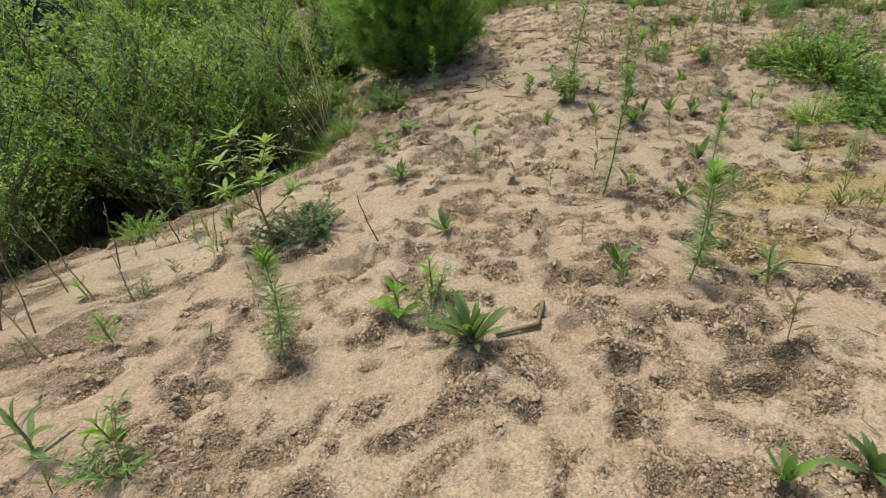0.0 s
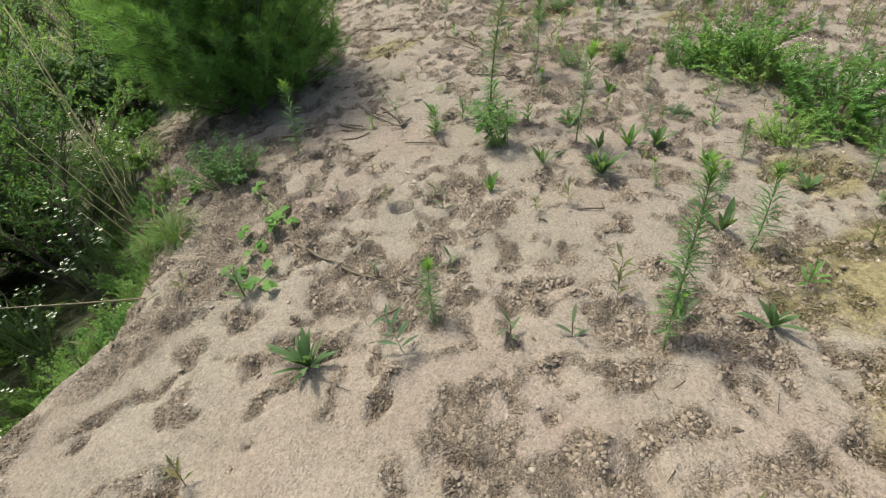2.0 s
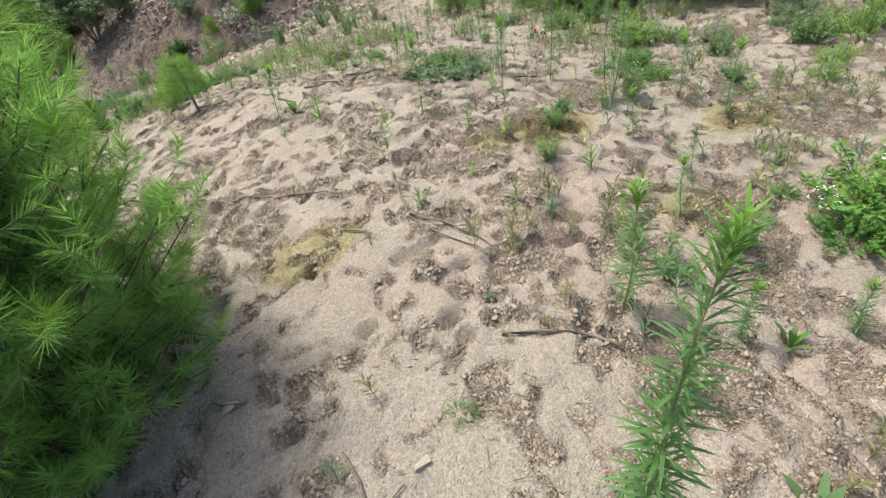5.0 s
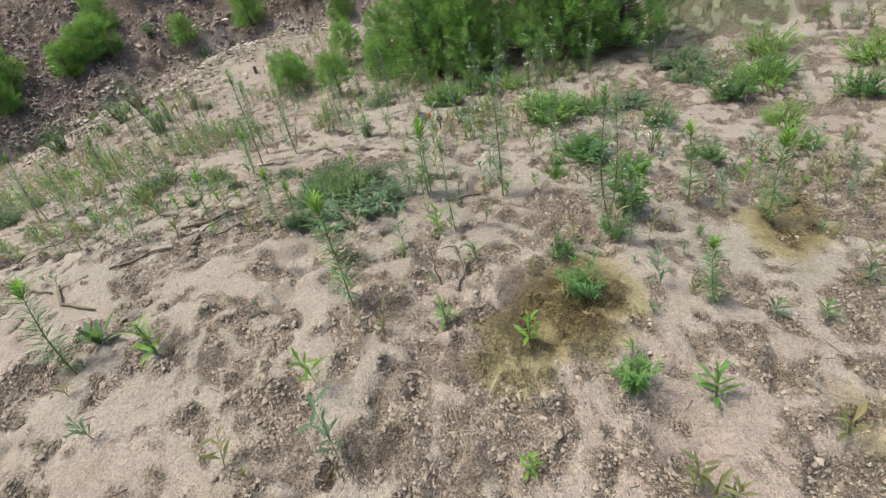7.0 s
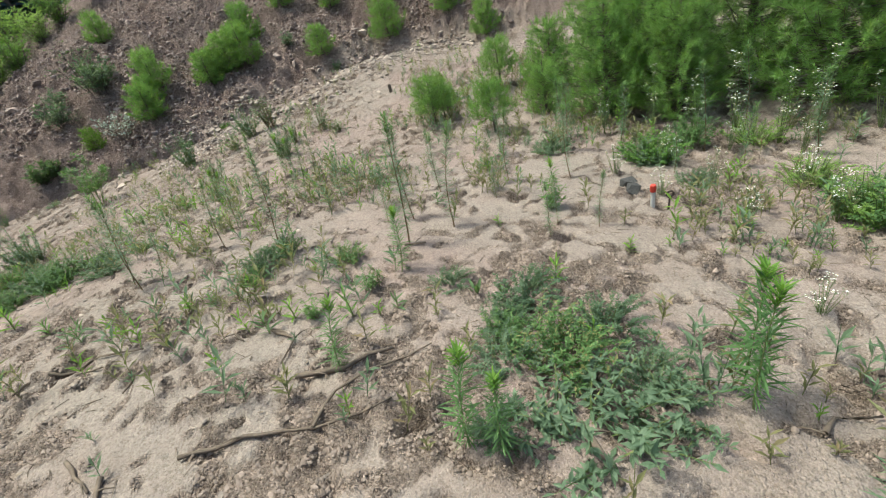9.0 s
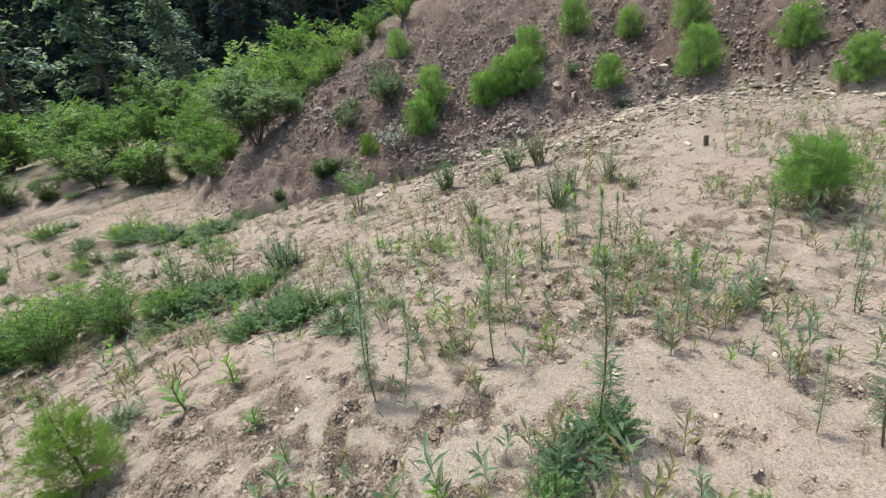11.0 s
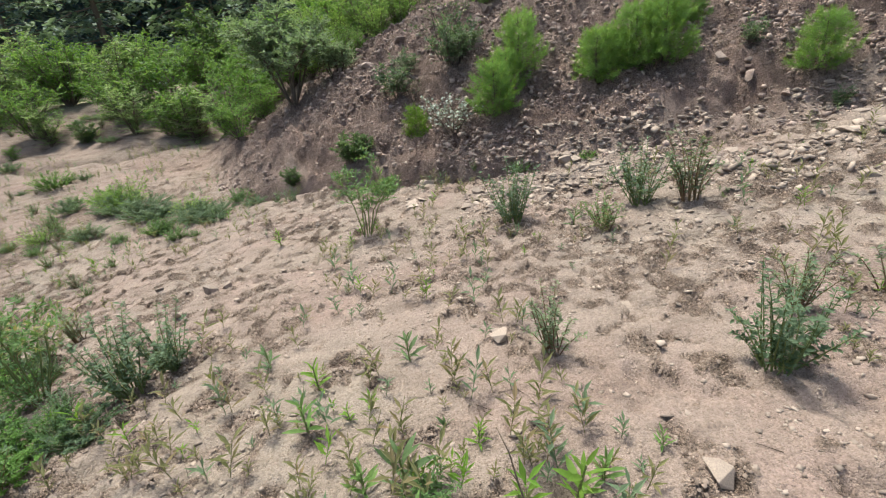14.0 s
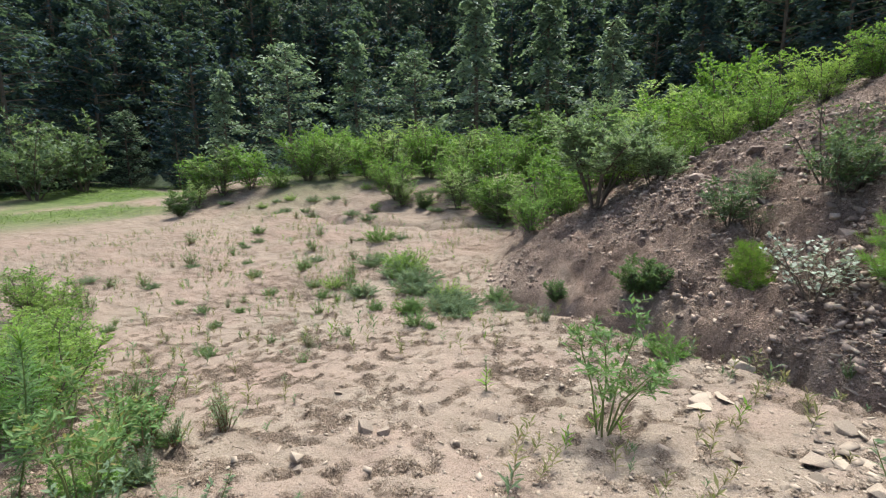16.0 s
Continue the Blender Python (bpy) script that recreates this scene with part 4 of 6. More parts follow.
for n, (x, y, h) in enumerate(SPRIGS + SPRIGS_NEXT + SPRIGS_LAST):
    plant(sprigs[(0, 2, 1)[n % 3]], x, y, h, rnd.uniform(0, 6.28), rnd.uniform(0, 8), rnd.uniform(0, 6.28))
for n, (x, y, h) in enumerate(DULL_SEEDLINGS):
    plant(dull_sprig[n % 2], x, y, 0.8 * h, rnd.uniform(0, 6.28), rnd.uniform(0, 8), rnd.uniform(0, 6.28))
for x, y, h in ((1.13, 2.83, 0.13), (-0.33, 1.55, 0.22)):
    plant(yellow_sprig, x, y, h, rnd.uniform(0, 6.28))

ROSETTE_GROUP = "leaf rosettes on the sandy soil"
rosettes = [rosette(31, "green leaf rosette growing from bare sand", 0.95, 0.17, ROSETTE_GROUP, LEAF_ROSE, 11), rosette(32, "upright green leaf rosette growing from bare sand", 1.1, 0.16, ROSETTE_GROUP, LEAF_ROSE, 9),
            rosette(33, "young bright green leaf rosette growing from bare sand", 1.0, 0.17, ROSETTE_GROUP, LEAF_YOUNG, 10)]
large_rosette = rosette(35, "large many-leaved green rosette on bare sand", 0.9, 0.125, ROSETTE_GROUP, LEAF_ROSE, 26)
ROSETTES = (
    (-0.11, 2.35, 0.23), (0.66, 1.81, 0.22), (0.87, 4.02, 0.20), (1.34, 2.56, 0.21), (1.73, 3.13, 0.27), (2.18, 3.64, 0.21), (2.50, 3.21, 0.19),
    (2.15, 2.36, 0.18), (0.67, 0.72, 0.17), (0.90, 0.73, 0.21), (-1.57, 2.89, 0.20), (2.45, 4.86, 0.22), (1.80, 4.52, 0.23), (1.75, 4.13, 0.19),
    (1.95, 4.06, 0.27), (2.12, 4.00, 0.27), (1.31, 4.13, 0.23), (0.98, 5.17, 0.18), (2.05, 8.90, 0.26), (3.89, 9.32, 0.14), (3.39, 13.34, 0.14), (3.84, 14.25, 0.11),
)
for n, (x, y, h) in enumerate(ROSETTES):
    plant(rosettes[n % 3], x, y, 0.68 * h, rnd.uniform(0, 6.28))
for x, y, r in ((-0.05, 1.35, 0.24), (1.56, 3.86, 0.21), (-0.40, 3.24, 0.2)):
    plant(large_rosette, x, y, r, rnd.uniform(0, 6.28))

# ---- bushy weeds ----
CLUMP_GROUP = "grey-green bushy weeds"
clumps = [clump(41, "low grey-green bushy weed with small leaves on sand", "bushy_weed", "weed", LEAF_GREY, CLUMP_GROUP, 72, 44, 0.095, 0.36, 1.0, 0.62),
          clump(42, "dark green bushy weed with many upright stems on sand", "bushy_weed", "weed", LEAF_WEED, CLUMP_GROUP, 64, 46, 0.09, 0.34, 0.9, 0.85),
          clump(43, "grey-green bushy weed with narrow leaves on stony soil", "bushy_weed", "weed", LEAF_GREY, CLUMP_GROUP, 66, 44, 0.10, 0.30, 1.0, 0.7)]
upright = [clump(44, "grey-green bushy weed with upright leafy stems on stony soil", "bushy_weed", "weed", LEAF_GREY, CLUMP_GROUP, 30, 40, 0.085, 0.40, 0.42, 1.1, foot=0.4, ragged=0.6),
           clump(47, "sparse grey-green weed with upright leafy stems on stony soil", "bushy_weed", "weed", LEAF_PALE, CLUMP_GROUP, 18, 40, 0.085, 0.36, 0.36, 1.2, STEM_RED, foot=0.3, ragged=0.6),
           clump(48, "ragged dark green weed with upright leafy stems on stony soil", "bushy_weed", "weed", LEAF_WEED, CLUMP_GROUP, 26, 40, 0.085, 0.42, 0.5, 1.0, STEM_RED, foot=0.4, ragged=0.7)]
trailing = clump(49, "wide low grey-green weed with loose leafy stems and gaps", "bushy_weed", "weed", LEAF_GREY, CLUMP_GROUP, 38, 22, 0.125, 0.34, 1.05, 0.55, fold=0.2, ragged=0.6)
leafy_bush = [clump(45, "small bright green bushy weed with narrow leaves on sand", "bushy_weed", "weed", LEAF_YOUNG, CLUMP_GROUP, 12, 22, 0.22, 0.22, 0.5, 1.0, foot=0.3, fold=0.25),
              clump(46, "small green bushy weed with narrow leaves on sand", "bushy_weed", "weed", LEAF_WEED, CLUMP_GROUP, 12, 24, 0.2, 0.2, 0.55, 0.95, foot=0.3, fold=0.25)]
LUSH_GROUP = "lush green weeds"
lushes = [clump(51, "lush green leafy weed spreading over the sand", "leafy_weed", "weed", LEAF_LUSH, LUSH_GROUP, 56, 54, 0.088, 0.38, 0.9, 0.75),
          clump(52, "lush green leafy weed with white daisy flowers", "leafy_weed", "weed", LEAF_FEATHER, LUSH_GROUP, 56, 52, 0.08, 0.36, 0.85, 0.9, flowers=4),
          clump(53, "bright green feathery weed spreading over the sand", "leafy_weed", "weed", LEAF_FEATHER, LUSH_GROUP, 56, 58, 0.08, 0.28, 0.9, 0.8)]
lush_later = (lushes[0], lushes[2])
LOW_BUSHY = (
    (-0.97, 2.54, 0.52), (2.55, 4.25, 0.22), (-0.61, 5.25, 0.64), (5.00, 7.28, 0.29), (3.80, 9.05, 0.27), (3.78, 10.34, 0.27), (3.41, 10.83, 0.28),
    (6.39, 9.48, 0.32), (3.27, 10.71, 0.23), (-0.74, 20.68, 0.86), (0.69, 19.79, 0.62), (0.41, 19.16, 0.40), (-1.59, 21.31, 0.85), (0.36, 20.00, 0.75), (-0.00, 19.63, 0.32),
    (1.19, 15.44, 0.28), (2.08, 14.63, 0.35),
)
UPRIGHT_BUSHY = (
    (5.34, 14.29, 0.43), (6.28, 14.66, 0.43), (6.26, 14.16, 0.19), (4.44, 14.66, 0.37), (4.74, 16.82, 0.51), (5.88, 16.60, 0.50), (6.23, 16.40, 0.62), (5.38, 16.21, 0.31),
    (5.76, 14.67, 0.36), (2.11, 14.99, 0.44), (2.21, 15.23, 0.40), (1.00, 16.14, 0.33), (0.80, 15.66, 0.55), (1.04, 15.78, 0.22),
)
LEAFY_BUSHES = (
    (2.90, 5.28, 0.30), (1.31, 4.80, 0.34), (1.21, 4.47, 0.45), (2.43, 5.37, 0.26), (4.23, 6.80, 0.39), (3.91, 6.84, 0.21), (3.39, 6.89, 0.20), (3.29, 6.84, 0.24), (2.89, 6.51, 0.24), (4.95, 7.29, 0.31),
    (6.22, 7.82, 0.26), (5.95, 8.08, 0.36), (4.85, 7.49, 0.21), (5.61, 10.70, 0.23), (3.26, 9.94, 0.16), (3.61, 9.87, 0.19), (5.13, 9.67, 0.27), (3.77, 13.87, 0.19),
)
for n, (x, y, h) in enumerate(LOW_BUSHY):
    plant(clumps[(0, 2, 1)[n % 3]], x, y, 0.62 * h, rnd.uniform(0, 6.28))
plant(trailing, 3.45, 8.42, 0.40, 0.5)
plant(trailing, 3.72, 8.28, 0.24, 2.5)
for n, (x, y, h) in enumerate(UPRIGHT_BUSHY):
    plant(upright[(0, 1, 2, 1, 0)[n % 5]], x, y, 1.05 * h, rnd.uniform(0, 6.28))
for n, (x, y, h) in enumerate(LEAFY_BUSHES):
    plant(leafy_bush[n % 2], x, y, 0.9 * h, rnd.uniform(0, 6.28))
# green patches beside the foot of the bank and along the left of the path
for n, (x, y, r) in enumerate(((-1.57, 21.6, 0.6), (-1.0, 21.2, 0.45), (-2.0, 21.9, 0.45), (0.33, 20.2, 0.38), (0.1, 20.5, 0.36), (0.6, 20.3, 0.3), (-0.08, 19.65, 0.26), (-2.8, 21.8, 0.35), (-2.3, 20.2, 0.3), (-1.44, 20.1, 0.32), (-4.4, 23.9, 0.5), (-0.5, 20.6, 0.3),
                               (2.32, 13.0, 0.26), (2.55, 13.12, 0.24), (2.1, 13.3, 0.24), (2.78, 13.0, 0.18), (1.95, 13.05, 0.2), (0.98, 14.7, 0.4), (1.5, 14.4, 0.36), (1.25, 15.5, 0.22))):
    plant(((clumps[1], upright[2], clumps[2], upright[0]) if y < 16 else (lushes[2], clumps[2], lushes[0], clumps[0]))[n % 4], x, y, 1.15 * r, rnd.uniform(0, 6.28))
for n in range(46):
    x, y = rnd.uniform(-17.5, -1.0), rnd.uniform(26.6, 30.5)
    plant((clumps[0], lushes[2], upright[1], clumps[2])[n % 4], x, y, rnd.uniform(0.22, 0.5), rnd.uniform(0, 6.28), label="low green weed on the sandy mound")
# sparse dark weeds on the low sand west of the bank
for n, (x, y, h) in enumerate(((-4.14, 21.03, 0.35), (-2.81, 20.2, 0.3), (-1.99, 20.31, 0.4), (-2.05, 19.77, 0.3), (-7.52, 24.53, 0.4), (-9.98, 24.0, 0.5), (-8.24, 21.92, 0.3), (-4.88, 20.31, 0.35), (-8.09, 20.63, 0.4), (-0.61, 19.51, 0.3), (-2.5, 20.9, 0.35),
                               (-3.3, 19.6, 0.3), (-5.6, 22.6, 0.4), (-6.4, 21.2, 0.3), (-1.4, 19.1, 0.25), (-3.0, 22.3, 0.4), (-10.6, 22.0, 0.45), (-4.6, 18.6, 0.25), (-0.1, 18.4, 0.2), (-2.4, 18.0, 0.22), (-6.9, 19.0, 0.3))):
    plant((upright[2], clumps[1])[n % 2], x, y, (1.0, 0.7)[n % 2] * h, rnd.uniform(0, 6.28))
for n, (x, y, r) in enumerate(((1.2, 20.3, 0.26), (1.65, 20.1, 0.24), (0.85, 20.65, 0.3), (1.95, 19.85, 0.2), (3.45, 19.2, 0.3), (2.75, 19.5, 0.16), (4.35, 18.95, 0.15), (5.3, 18.7, 0.2), (4.72, 18.95, 0.14), (6.09, 18.35, 0.16))):
    plant((clumps[2], upright[1], clumps[1], upright[0], lushes[0])[n % 5], x, y, r, rnd.uniform(0, 6.28), label="dull green weed at the foot of the bank")
for n in range(44):
    x, y = rnd.uniform(-9.0, 0.8), rnd.uniform(16.8, 24.5)
    plant((upright[2], clumps[1], upright[1], clumps[2])[n % 4], x, y, rnd.uniform(0.1, 0.27), rnd.uniform(0, 6.28), label="small dull green weed on the low sand")

for n, (x, y, r) in enumerate(((1.1, 14.3, 0.3), (1.56, 14.7, 0.25), (2.22, 13.7, 0.22), (2.68, 12.6, 0.2), (3.6, 10.9, 0.16), (3.89, 9.5, 0.12),
                               (4.02, 9.09, 0.18), (3.74, 8.7, 0.24), (4.0, 8.64, 0.18), (3.58, 8.9, 0.16), (3.71, 8.98, 0.15), (3.83, 8.37, 0.16), (3.28, 8.7, 0.12), (3.62, 7.05, 0.10),
                               (1.37, 12.25, 0.14), (6.55, 9.58, 0.25), (6.98, 9.36, 0.28), (7.46, 12.93, 0.3), (5.17, 7.4, 0.2), (5.94, 7.94, 0.3), (6.3, 10.4, 0.2), (6.1, 9.0, 0.16))):
    plant(clumps[n % 3], x, y, r * 1.2, rnd.uniform(0, 6.28))
for n, (x, y, r) in enumerate(((1.36, 14.51, 0.3), (1.92, 14.27, 0.22), (1.09, 15.31, 0.22), (1.82, 14.85, 0.18), (0.38, 15.89, 0.2), (1.5, 15.1, 0.25), (1.75, 14.5, 0.25), (1.2, 14.9, 0.25),
                               (1.94, 14.63, 0.2), (-0.44, 16.15, 0.2), (0.52, 15.5, 0.2),
                               (-4.1, 16.4, 0.4), (-2.6, 16.2, 0.4), (-6.0, 17.6, 0.4))):
    plant((clumps[1], upright[2], lushes[0], upright[0])[n % 4], x, y, r * 1.15, rnd.uniform(0, 6.28))
LUSH = (
    (1.08, 14.60, 0.48), (1.89, 14.32, 0.26), (2.36, 13.08, 0.25), (2.66, 13.15, 0.17), (3.04, 12.71, 0.14), (-1.49, 15.71, 0.80), 
    (3.31, 3.60, 0.23), (0.43, 15.78, 0.30), (0.92, 15.80, 0.15), (3.63, 3.81, 0.48), (3.41, 3.28, 0.30), (3.81, 4.36, 0.29), (3.74, 4.75, 0.49), 
      (3.65, 4.91, 0.29), (3.59, 4.50, 0.37), (3.31, 4.95, 0.20), (3.51, 5.33, 0.12), (5.89, 7.93, 0.31), 
    (5.04, 7.30, 0.19), (7.30, 6.18, 0.34), (4.85, 6.95, 0.18), (6.40, 8.32, 0.24), (6.25, 7.63, 0.19), (4.64, 7.45, 0.11), (6.49, 9.49, 0.28), 
    (7.20, 8.89, 0.26),  (2.94, 3.65, 0.23),
)
for n, (x, y, r) in enumerate(LUSH):
    plant((clumps[1], lushes[0])[n % 2] if y > 12 else lush_later[n % 2] if y > 5 else lushes[n % 3], x, y, r * (0.9 if y > 5 and x < 4 else 1.3), rnd.uniform(0, 6.28))

# ---- pines and shrubs ----
PINE_GROUP = "young pines"
big_pine = pine(61, "large bushy dark green young pine on the shoulder of sand", PINE_GROUP, 720, 66, 0.475, 0.14, long=0.72)
pines = [pine(62, "bushy dark green young pine behind the sandy flat", PINE_GROUP, 230, 44, 0.46, 0.2, long=0.85),
         pine(63, "small bright green young pine rooted in the stony bank", PINE_GROUP, 130, 40, 0.54, 0.5, long=1.35),
         pine(64, "small green pine sapling on the stony slope", PINE_GROUP, 70, 40, 0.5, 0.4, long=1.5, base=0.22)]
plant(big_pine, -0.23, 6.74, 2.6, 0.4)
yellow_pine = pine(65, "small bright yellow-green pine sapling on the sand", PINE_GROUP, 80, 44, 0.5, 0.9, NEEDLE_YOUNG, 1.6)
plant(yellow_pine, 1.42, 11.75, 0.45, 1.0)
plant(pines[2], 1.52, 10.75, 0.72, 2.0)
for x, y, h, t in ((7.65, 10.5, 1.5, 0.1), (7.75, 9.75, 1.35, 1.3), (7.6, 11.3, 0.75, 2.2), (8.2, 10.1, 2.0, 3.1), (8.5, 8.6, 2.1, 4.0), (8.75, 7.9, 2.0, 5.0), (8.9, 9.4, 2.6, 0.8),
                   (9.3, 10.9, 2.0, 1.9), (8.4, 11.7, 1.1, 2.8)):
    plant(pines[0], x, y, h, t)
for x, y, h, t in ((6.72, 12.45, 0.75, 0.2), (6.72, 11.45, 0.7, 1.2), (7.0, 12.55, 0.6, 2.0), (8.36, 12.6, 0.8, 4.2)):
    plant(pines[2], x, y, h, t)
for x, y, h, t in ((5.17, 19.55, 0.92, 0.3), (5.42, 19.85, 0.8, 1.4), (5.70, 20.15, 1.05, 2.4), (6.72, 19.70, 0.95, 3.1), (7.0, 19.75, 0.9, 0.4), (7.24, 19.58, 1.05, 4.4), (7.62, 19.5, 1.15, 5.2), (8.2, 20.2, 1.1, 5.5), (9.05, 18.42, 0.85, 0.9),
                   (10.35, 17.4, 1.15, 1.1), (10.4, 19.5, 0.8, 2.9), (10.9, 18.2, 0.9, 0.1), (5.74, 22.9, 0.9, 2.0), (11.3, 16.2, 0.9, 3.7), (11.2, 15.1, 0.9, 1.7), (9.5, 20.3, 1.0, 2.7)):
    plant(pines[1], x, y, 0.92 * h, t)
plant(yellow_pine, 4.02, 20.12, 0.55, 2.6, label="small yellow-green pine sapling rooted in the stony bank")

SHRUB_GROUP = "wild shrubs"
feather = [shrub(71, "tall feathery bright green shrub beside the sand", "wild_shrub", LEAF_FEATHER, SHRUB_GROUP, 11, 32, 22, 0.032, 0.48, 0.5, 0.08),
           shrub(72, "tall leafy green shrub beside the sand", "wild_shrub", LEAF_LUSH, SHRUB_GROUP, 11, 32, 20, 0.032, 0.44, 0.5, 0.08)]
thicket_shrubs = [shrub(87, "tall feathery bright green shrub with upright stems and tiny leaves", "wild_shrub", LEAF_FEATHER, SHRUB_GROUP, 12, 40, 26, 0.017, 0.36, 0.42, 0.26, twig=0.26, thick=0.005, rise=0.9),
                  shrub(88, "tall loose yellow-green shrub with thin upright stems", "wild_shrub", LEAF_HAZY, SHRUB_GROUP, 9, 34, 18, 0.022, 0.34, 0.4, 0.3, twig=0.24, thick=0.005, rise=0.8),
                  shrub(89, "tall green shrub with thin dark stems and small leaves", "wild_shrub", LEAF_LUSH, SHRUB_GROUP, 10, 36, 22, 0.02, 0.38, 0.45, 0.22, twig=0.28, thick=0.006, rise=0.6)]
far_shrubs = [shrub(81, "bright green wild shrub before the forest", "wild_shrub", LEAF_HAZY, SHRUB_GROUP, 9, 22, 20, 0.042, 0.42, 0.5, 0.06, pairs=True),
              shrub(82, "green wild shrub before the forest", "wild_shrub", LEAF_LUSH, SHRUB_GROUP, 9, 22, 20, 0.045, 0.42, 0.55, 0.06)]
dark_shrub = shrub(73, "dark green dense shrub with fine leaves", "wild_shrub", LEAF_DARK, SHRUB_GROUP, 10, 28, 24, 0.05, 0.42, 0.5, 0.05)
grey_shrub = shrub(74, "grey-green shrub with thin bare stems on the bank", "wild_shrub", LEAF_GREY, SHRUB_GROUP, 8, 24, 16, 0.055, 0.38, 0.5, 0.15)
silver_shrub = shrub(75, "shrub with pale silvery leaves on the dark bank", "wild_shrub", LEAF_SILVER, SHRUB_GROUP, 9, 14, 4, 0.06, 0.55, 0.6, 0.2)
thin_shrub = shrub(76, "thin upright shrub with drooping narrow leaves on sand", "wild_shrub", LEAF_WEED, SHRUB_GROUP, 6, 18, 9, 0.055, 0.24, 0.34, 0.45, STEM_GREEN, twig=0.2, thick=0.006)
bare_shrub = shrub(77, "nearly bare dark-stemmed shrub on the bank crest", "wild_shrub", LEAF_DARK, SHRUB_GROUP, 6, 16, 3, 0.04, 0.4, 0.4, 0.3)
daisy = clump(78, "daisy fleabane with many small white flowers", "daisy_fleabane", "wildflower", LEAF_GREY, "white wildflowers", 18, 18, 0.10, 0.2, 0.5, 1.5, flowers=16, foot=0.2)

tall_daisy = clump(79, "tall pale-leaved wildflower with small white heads", "daisy_fleabane", "wildflower", LEAF_PALE, "white wildflowers", 9, 22, 0.13, 0.22, 0.3, 2.0, flowers=8, foot=0.12, ragged=0.4)
for x, y, r in ((7.30, 8.72, 0.36), (7.42, 9.1, 0.42), (7.15, 9.35, 0.3), (7.05, 8.5, 0.26), (7.85, 8.1, 0.36), (8.1, 7.4, 0.3), (7.25, 9.8, 0.34), (6.9, 9.0, 0.22), (7.6, 8.5, 0.4), (7.0, 10.2, 0.26)):
    plant(tall_daisy, x, y, r, rnd.uniform(0, 6.28), rnd.uniform(0, 8), rnd.uniform(0, 6.28))
for x, y, r in ((6.47, 9.36, 0.22), (6.2, 8.9, 0.18), (5.81, 8.10, 0.22), (6.36, 8.34, 0.2), (5.5, 8.5, 0.16), (5.1, 7.6, 0.16), (6.72, 6.53, 0.2), (6.0, 9.6, 0.17), (4.55, 7.0, 0.15), (5.35, 6.9, 0.18), (5.7, 9.1, 0.15), (4.7, 8.0, 0.14),
                (3.55, 3.6, 0.24), (3.75, 4.2, 0.26), (3.6, 4.8, 0.24), (3.35, 5.1, 0.16)):
    plant(daisy, x, y, r, rnd.uniform(0, 6.28))

# the thicket left of the first stretch
for x, y, h, k in ((-2.9, 4.6, 1.7, 0), (-3.7, 5.4, 2.0, 0), (-3.0, 5.9, 1.9, 1), (-2.1, 5.9, 1.35, 0), (-2.5, 6.9, 1.9, 0), (-4.2, 3.9, 2.0, 0), (-3.6, 3.1, 1.3, 0), (-4.9, 4.8, 2.4, 1), (-5.6, 6.4, 2.6, 0),
                   (-4.4, 7.4, 2.5, 0), (-3.4, 8.6, 2.4, 1), (-6.4, 4.2, 2.4, 0), (-5.4, 2.9, 1.9, 0), (-6.8, 8.2, 2.8, 1), (-5.2, 9.8, 2.8, 0), (-2.6, 10.2, 2.2, 0), (-4.6, 12.2, 2.6, 1), (-2.2, 12.4, 1.6, 0), (-7.8, 6.2, 2.8, 0), (-4.6, 1.8, 1.2, 0)):
    plant(thicket_shrubs[k if k else (0, 1, 2)[int(7 * abs(x)) % 3]], x, y, 1.45 * h, rnd.uniform(0, 6.28), sink=0.03)
for n in range(34):
    x, y = rnd.uniform(-15, -4.5), rnd.uniform(3, 13.5)
    plant((thicket_shrubs[0], thicket_shrubs[2], dark_shrub, thicket_shrubs[1])[n % 4], x, y, rnd.uniform(2.0, 3.8), rnd.uniform(0, 6.28), sink=0.05, label="tall wild green shrub in the thicket below the sand")
for x, y, h in ((-4.0, 6.6, 2.4), (-3.1, 7.6, 1.7), (-6.0, 7.6, 2.8), (-1.7, 8.6, 1.2)):
    plant(dark_shrub, x, y, 1.3 * h, rnd.uniform(0, 6.28), sink=0.03)
for x, y, r in ((-1.75, 5.45, 0.42), (-2.25, 5.1, 0.4), (-1.5, 6.1, 0.4), (-1.9, 6.4, 0.45)):
    plant(daisy, x, y, r * 1.3, rnd.uniform(0, 6.28))
for x, y, r, k in ((-1.55, 4.75, 0.3, 1), (-1.5, 5.3, 0.34, 0), (-1.75, 4.2, 0.28, 0), (-2.1, 4.5, 0.4, 1), (-2.5, 4.1, 0.4, 2), (-1.25, 5.65, 0.26, 0), (-1.35, 6.3, 0.34, 1), (-1.7, 5.9, 0.4, 0), (-2.9, 3.6, 0.4, 2),
                   (-3.0, 4.2, 0.5, 0), (-2.5, 5.4, 0.5, 1), (-3.4, 6.4, 0.6, 0), (-1.9, 3.7, 0.2, 2), (-2.4, 3.2, 0.25, 2), (-1.75, 6.9, 0.4, 1), (-2.1, 7.8, 0.5, 0), (-3.2, 2.4, 0.35, 2), (-1.6, 7.7, 0.35, 0), (-1.45, 4.0, 0.22, 2), (-1.5, 4.4, 0.3, 0), (-1.3, 4.6, 0.2, 2), (-1.9, 4.0, 0.3, 0), (-2.6, 3.6, 0.3, 2), (-1.2, 5.1, 0.2, 0), (-3.6, 3.4, 0.5, 0), (-1.1, 5.7, 0.2, 2)):
    plant(lushes[k], x, y, r, rnd.uniform(0, 6.28))
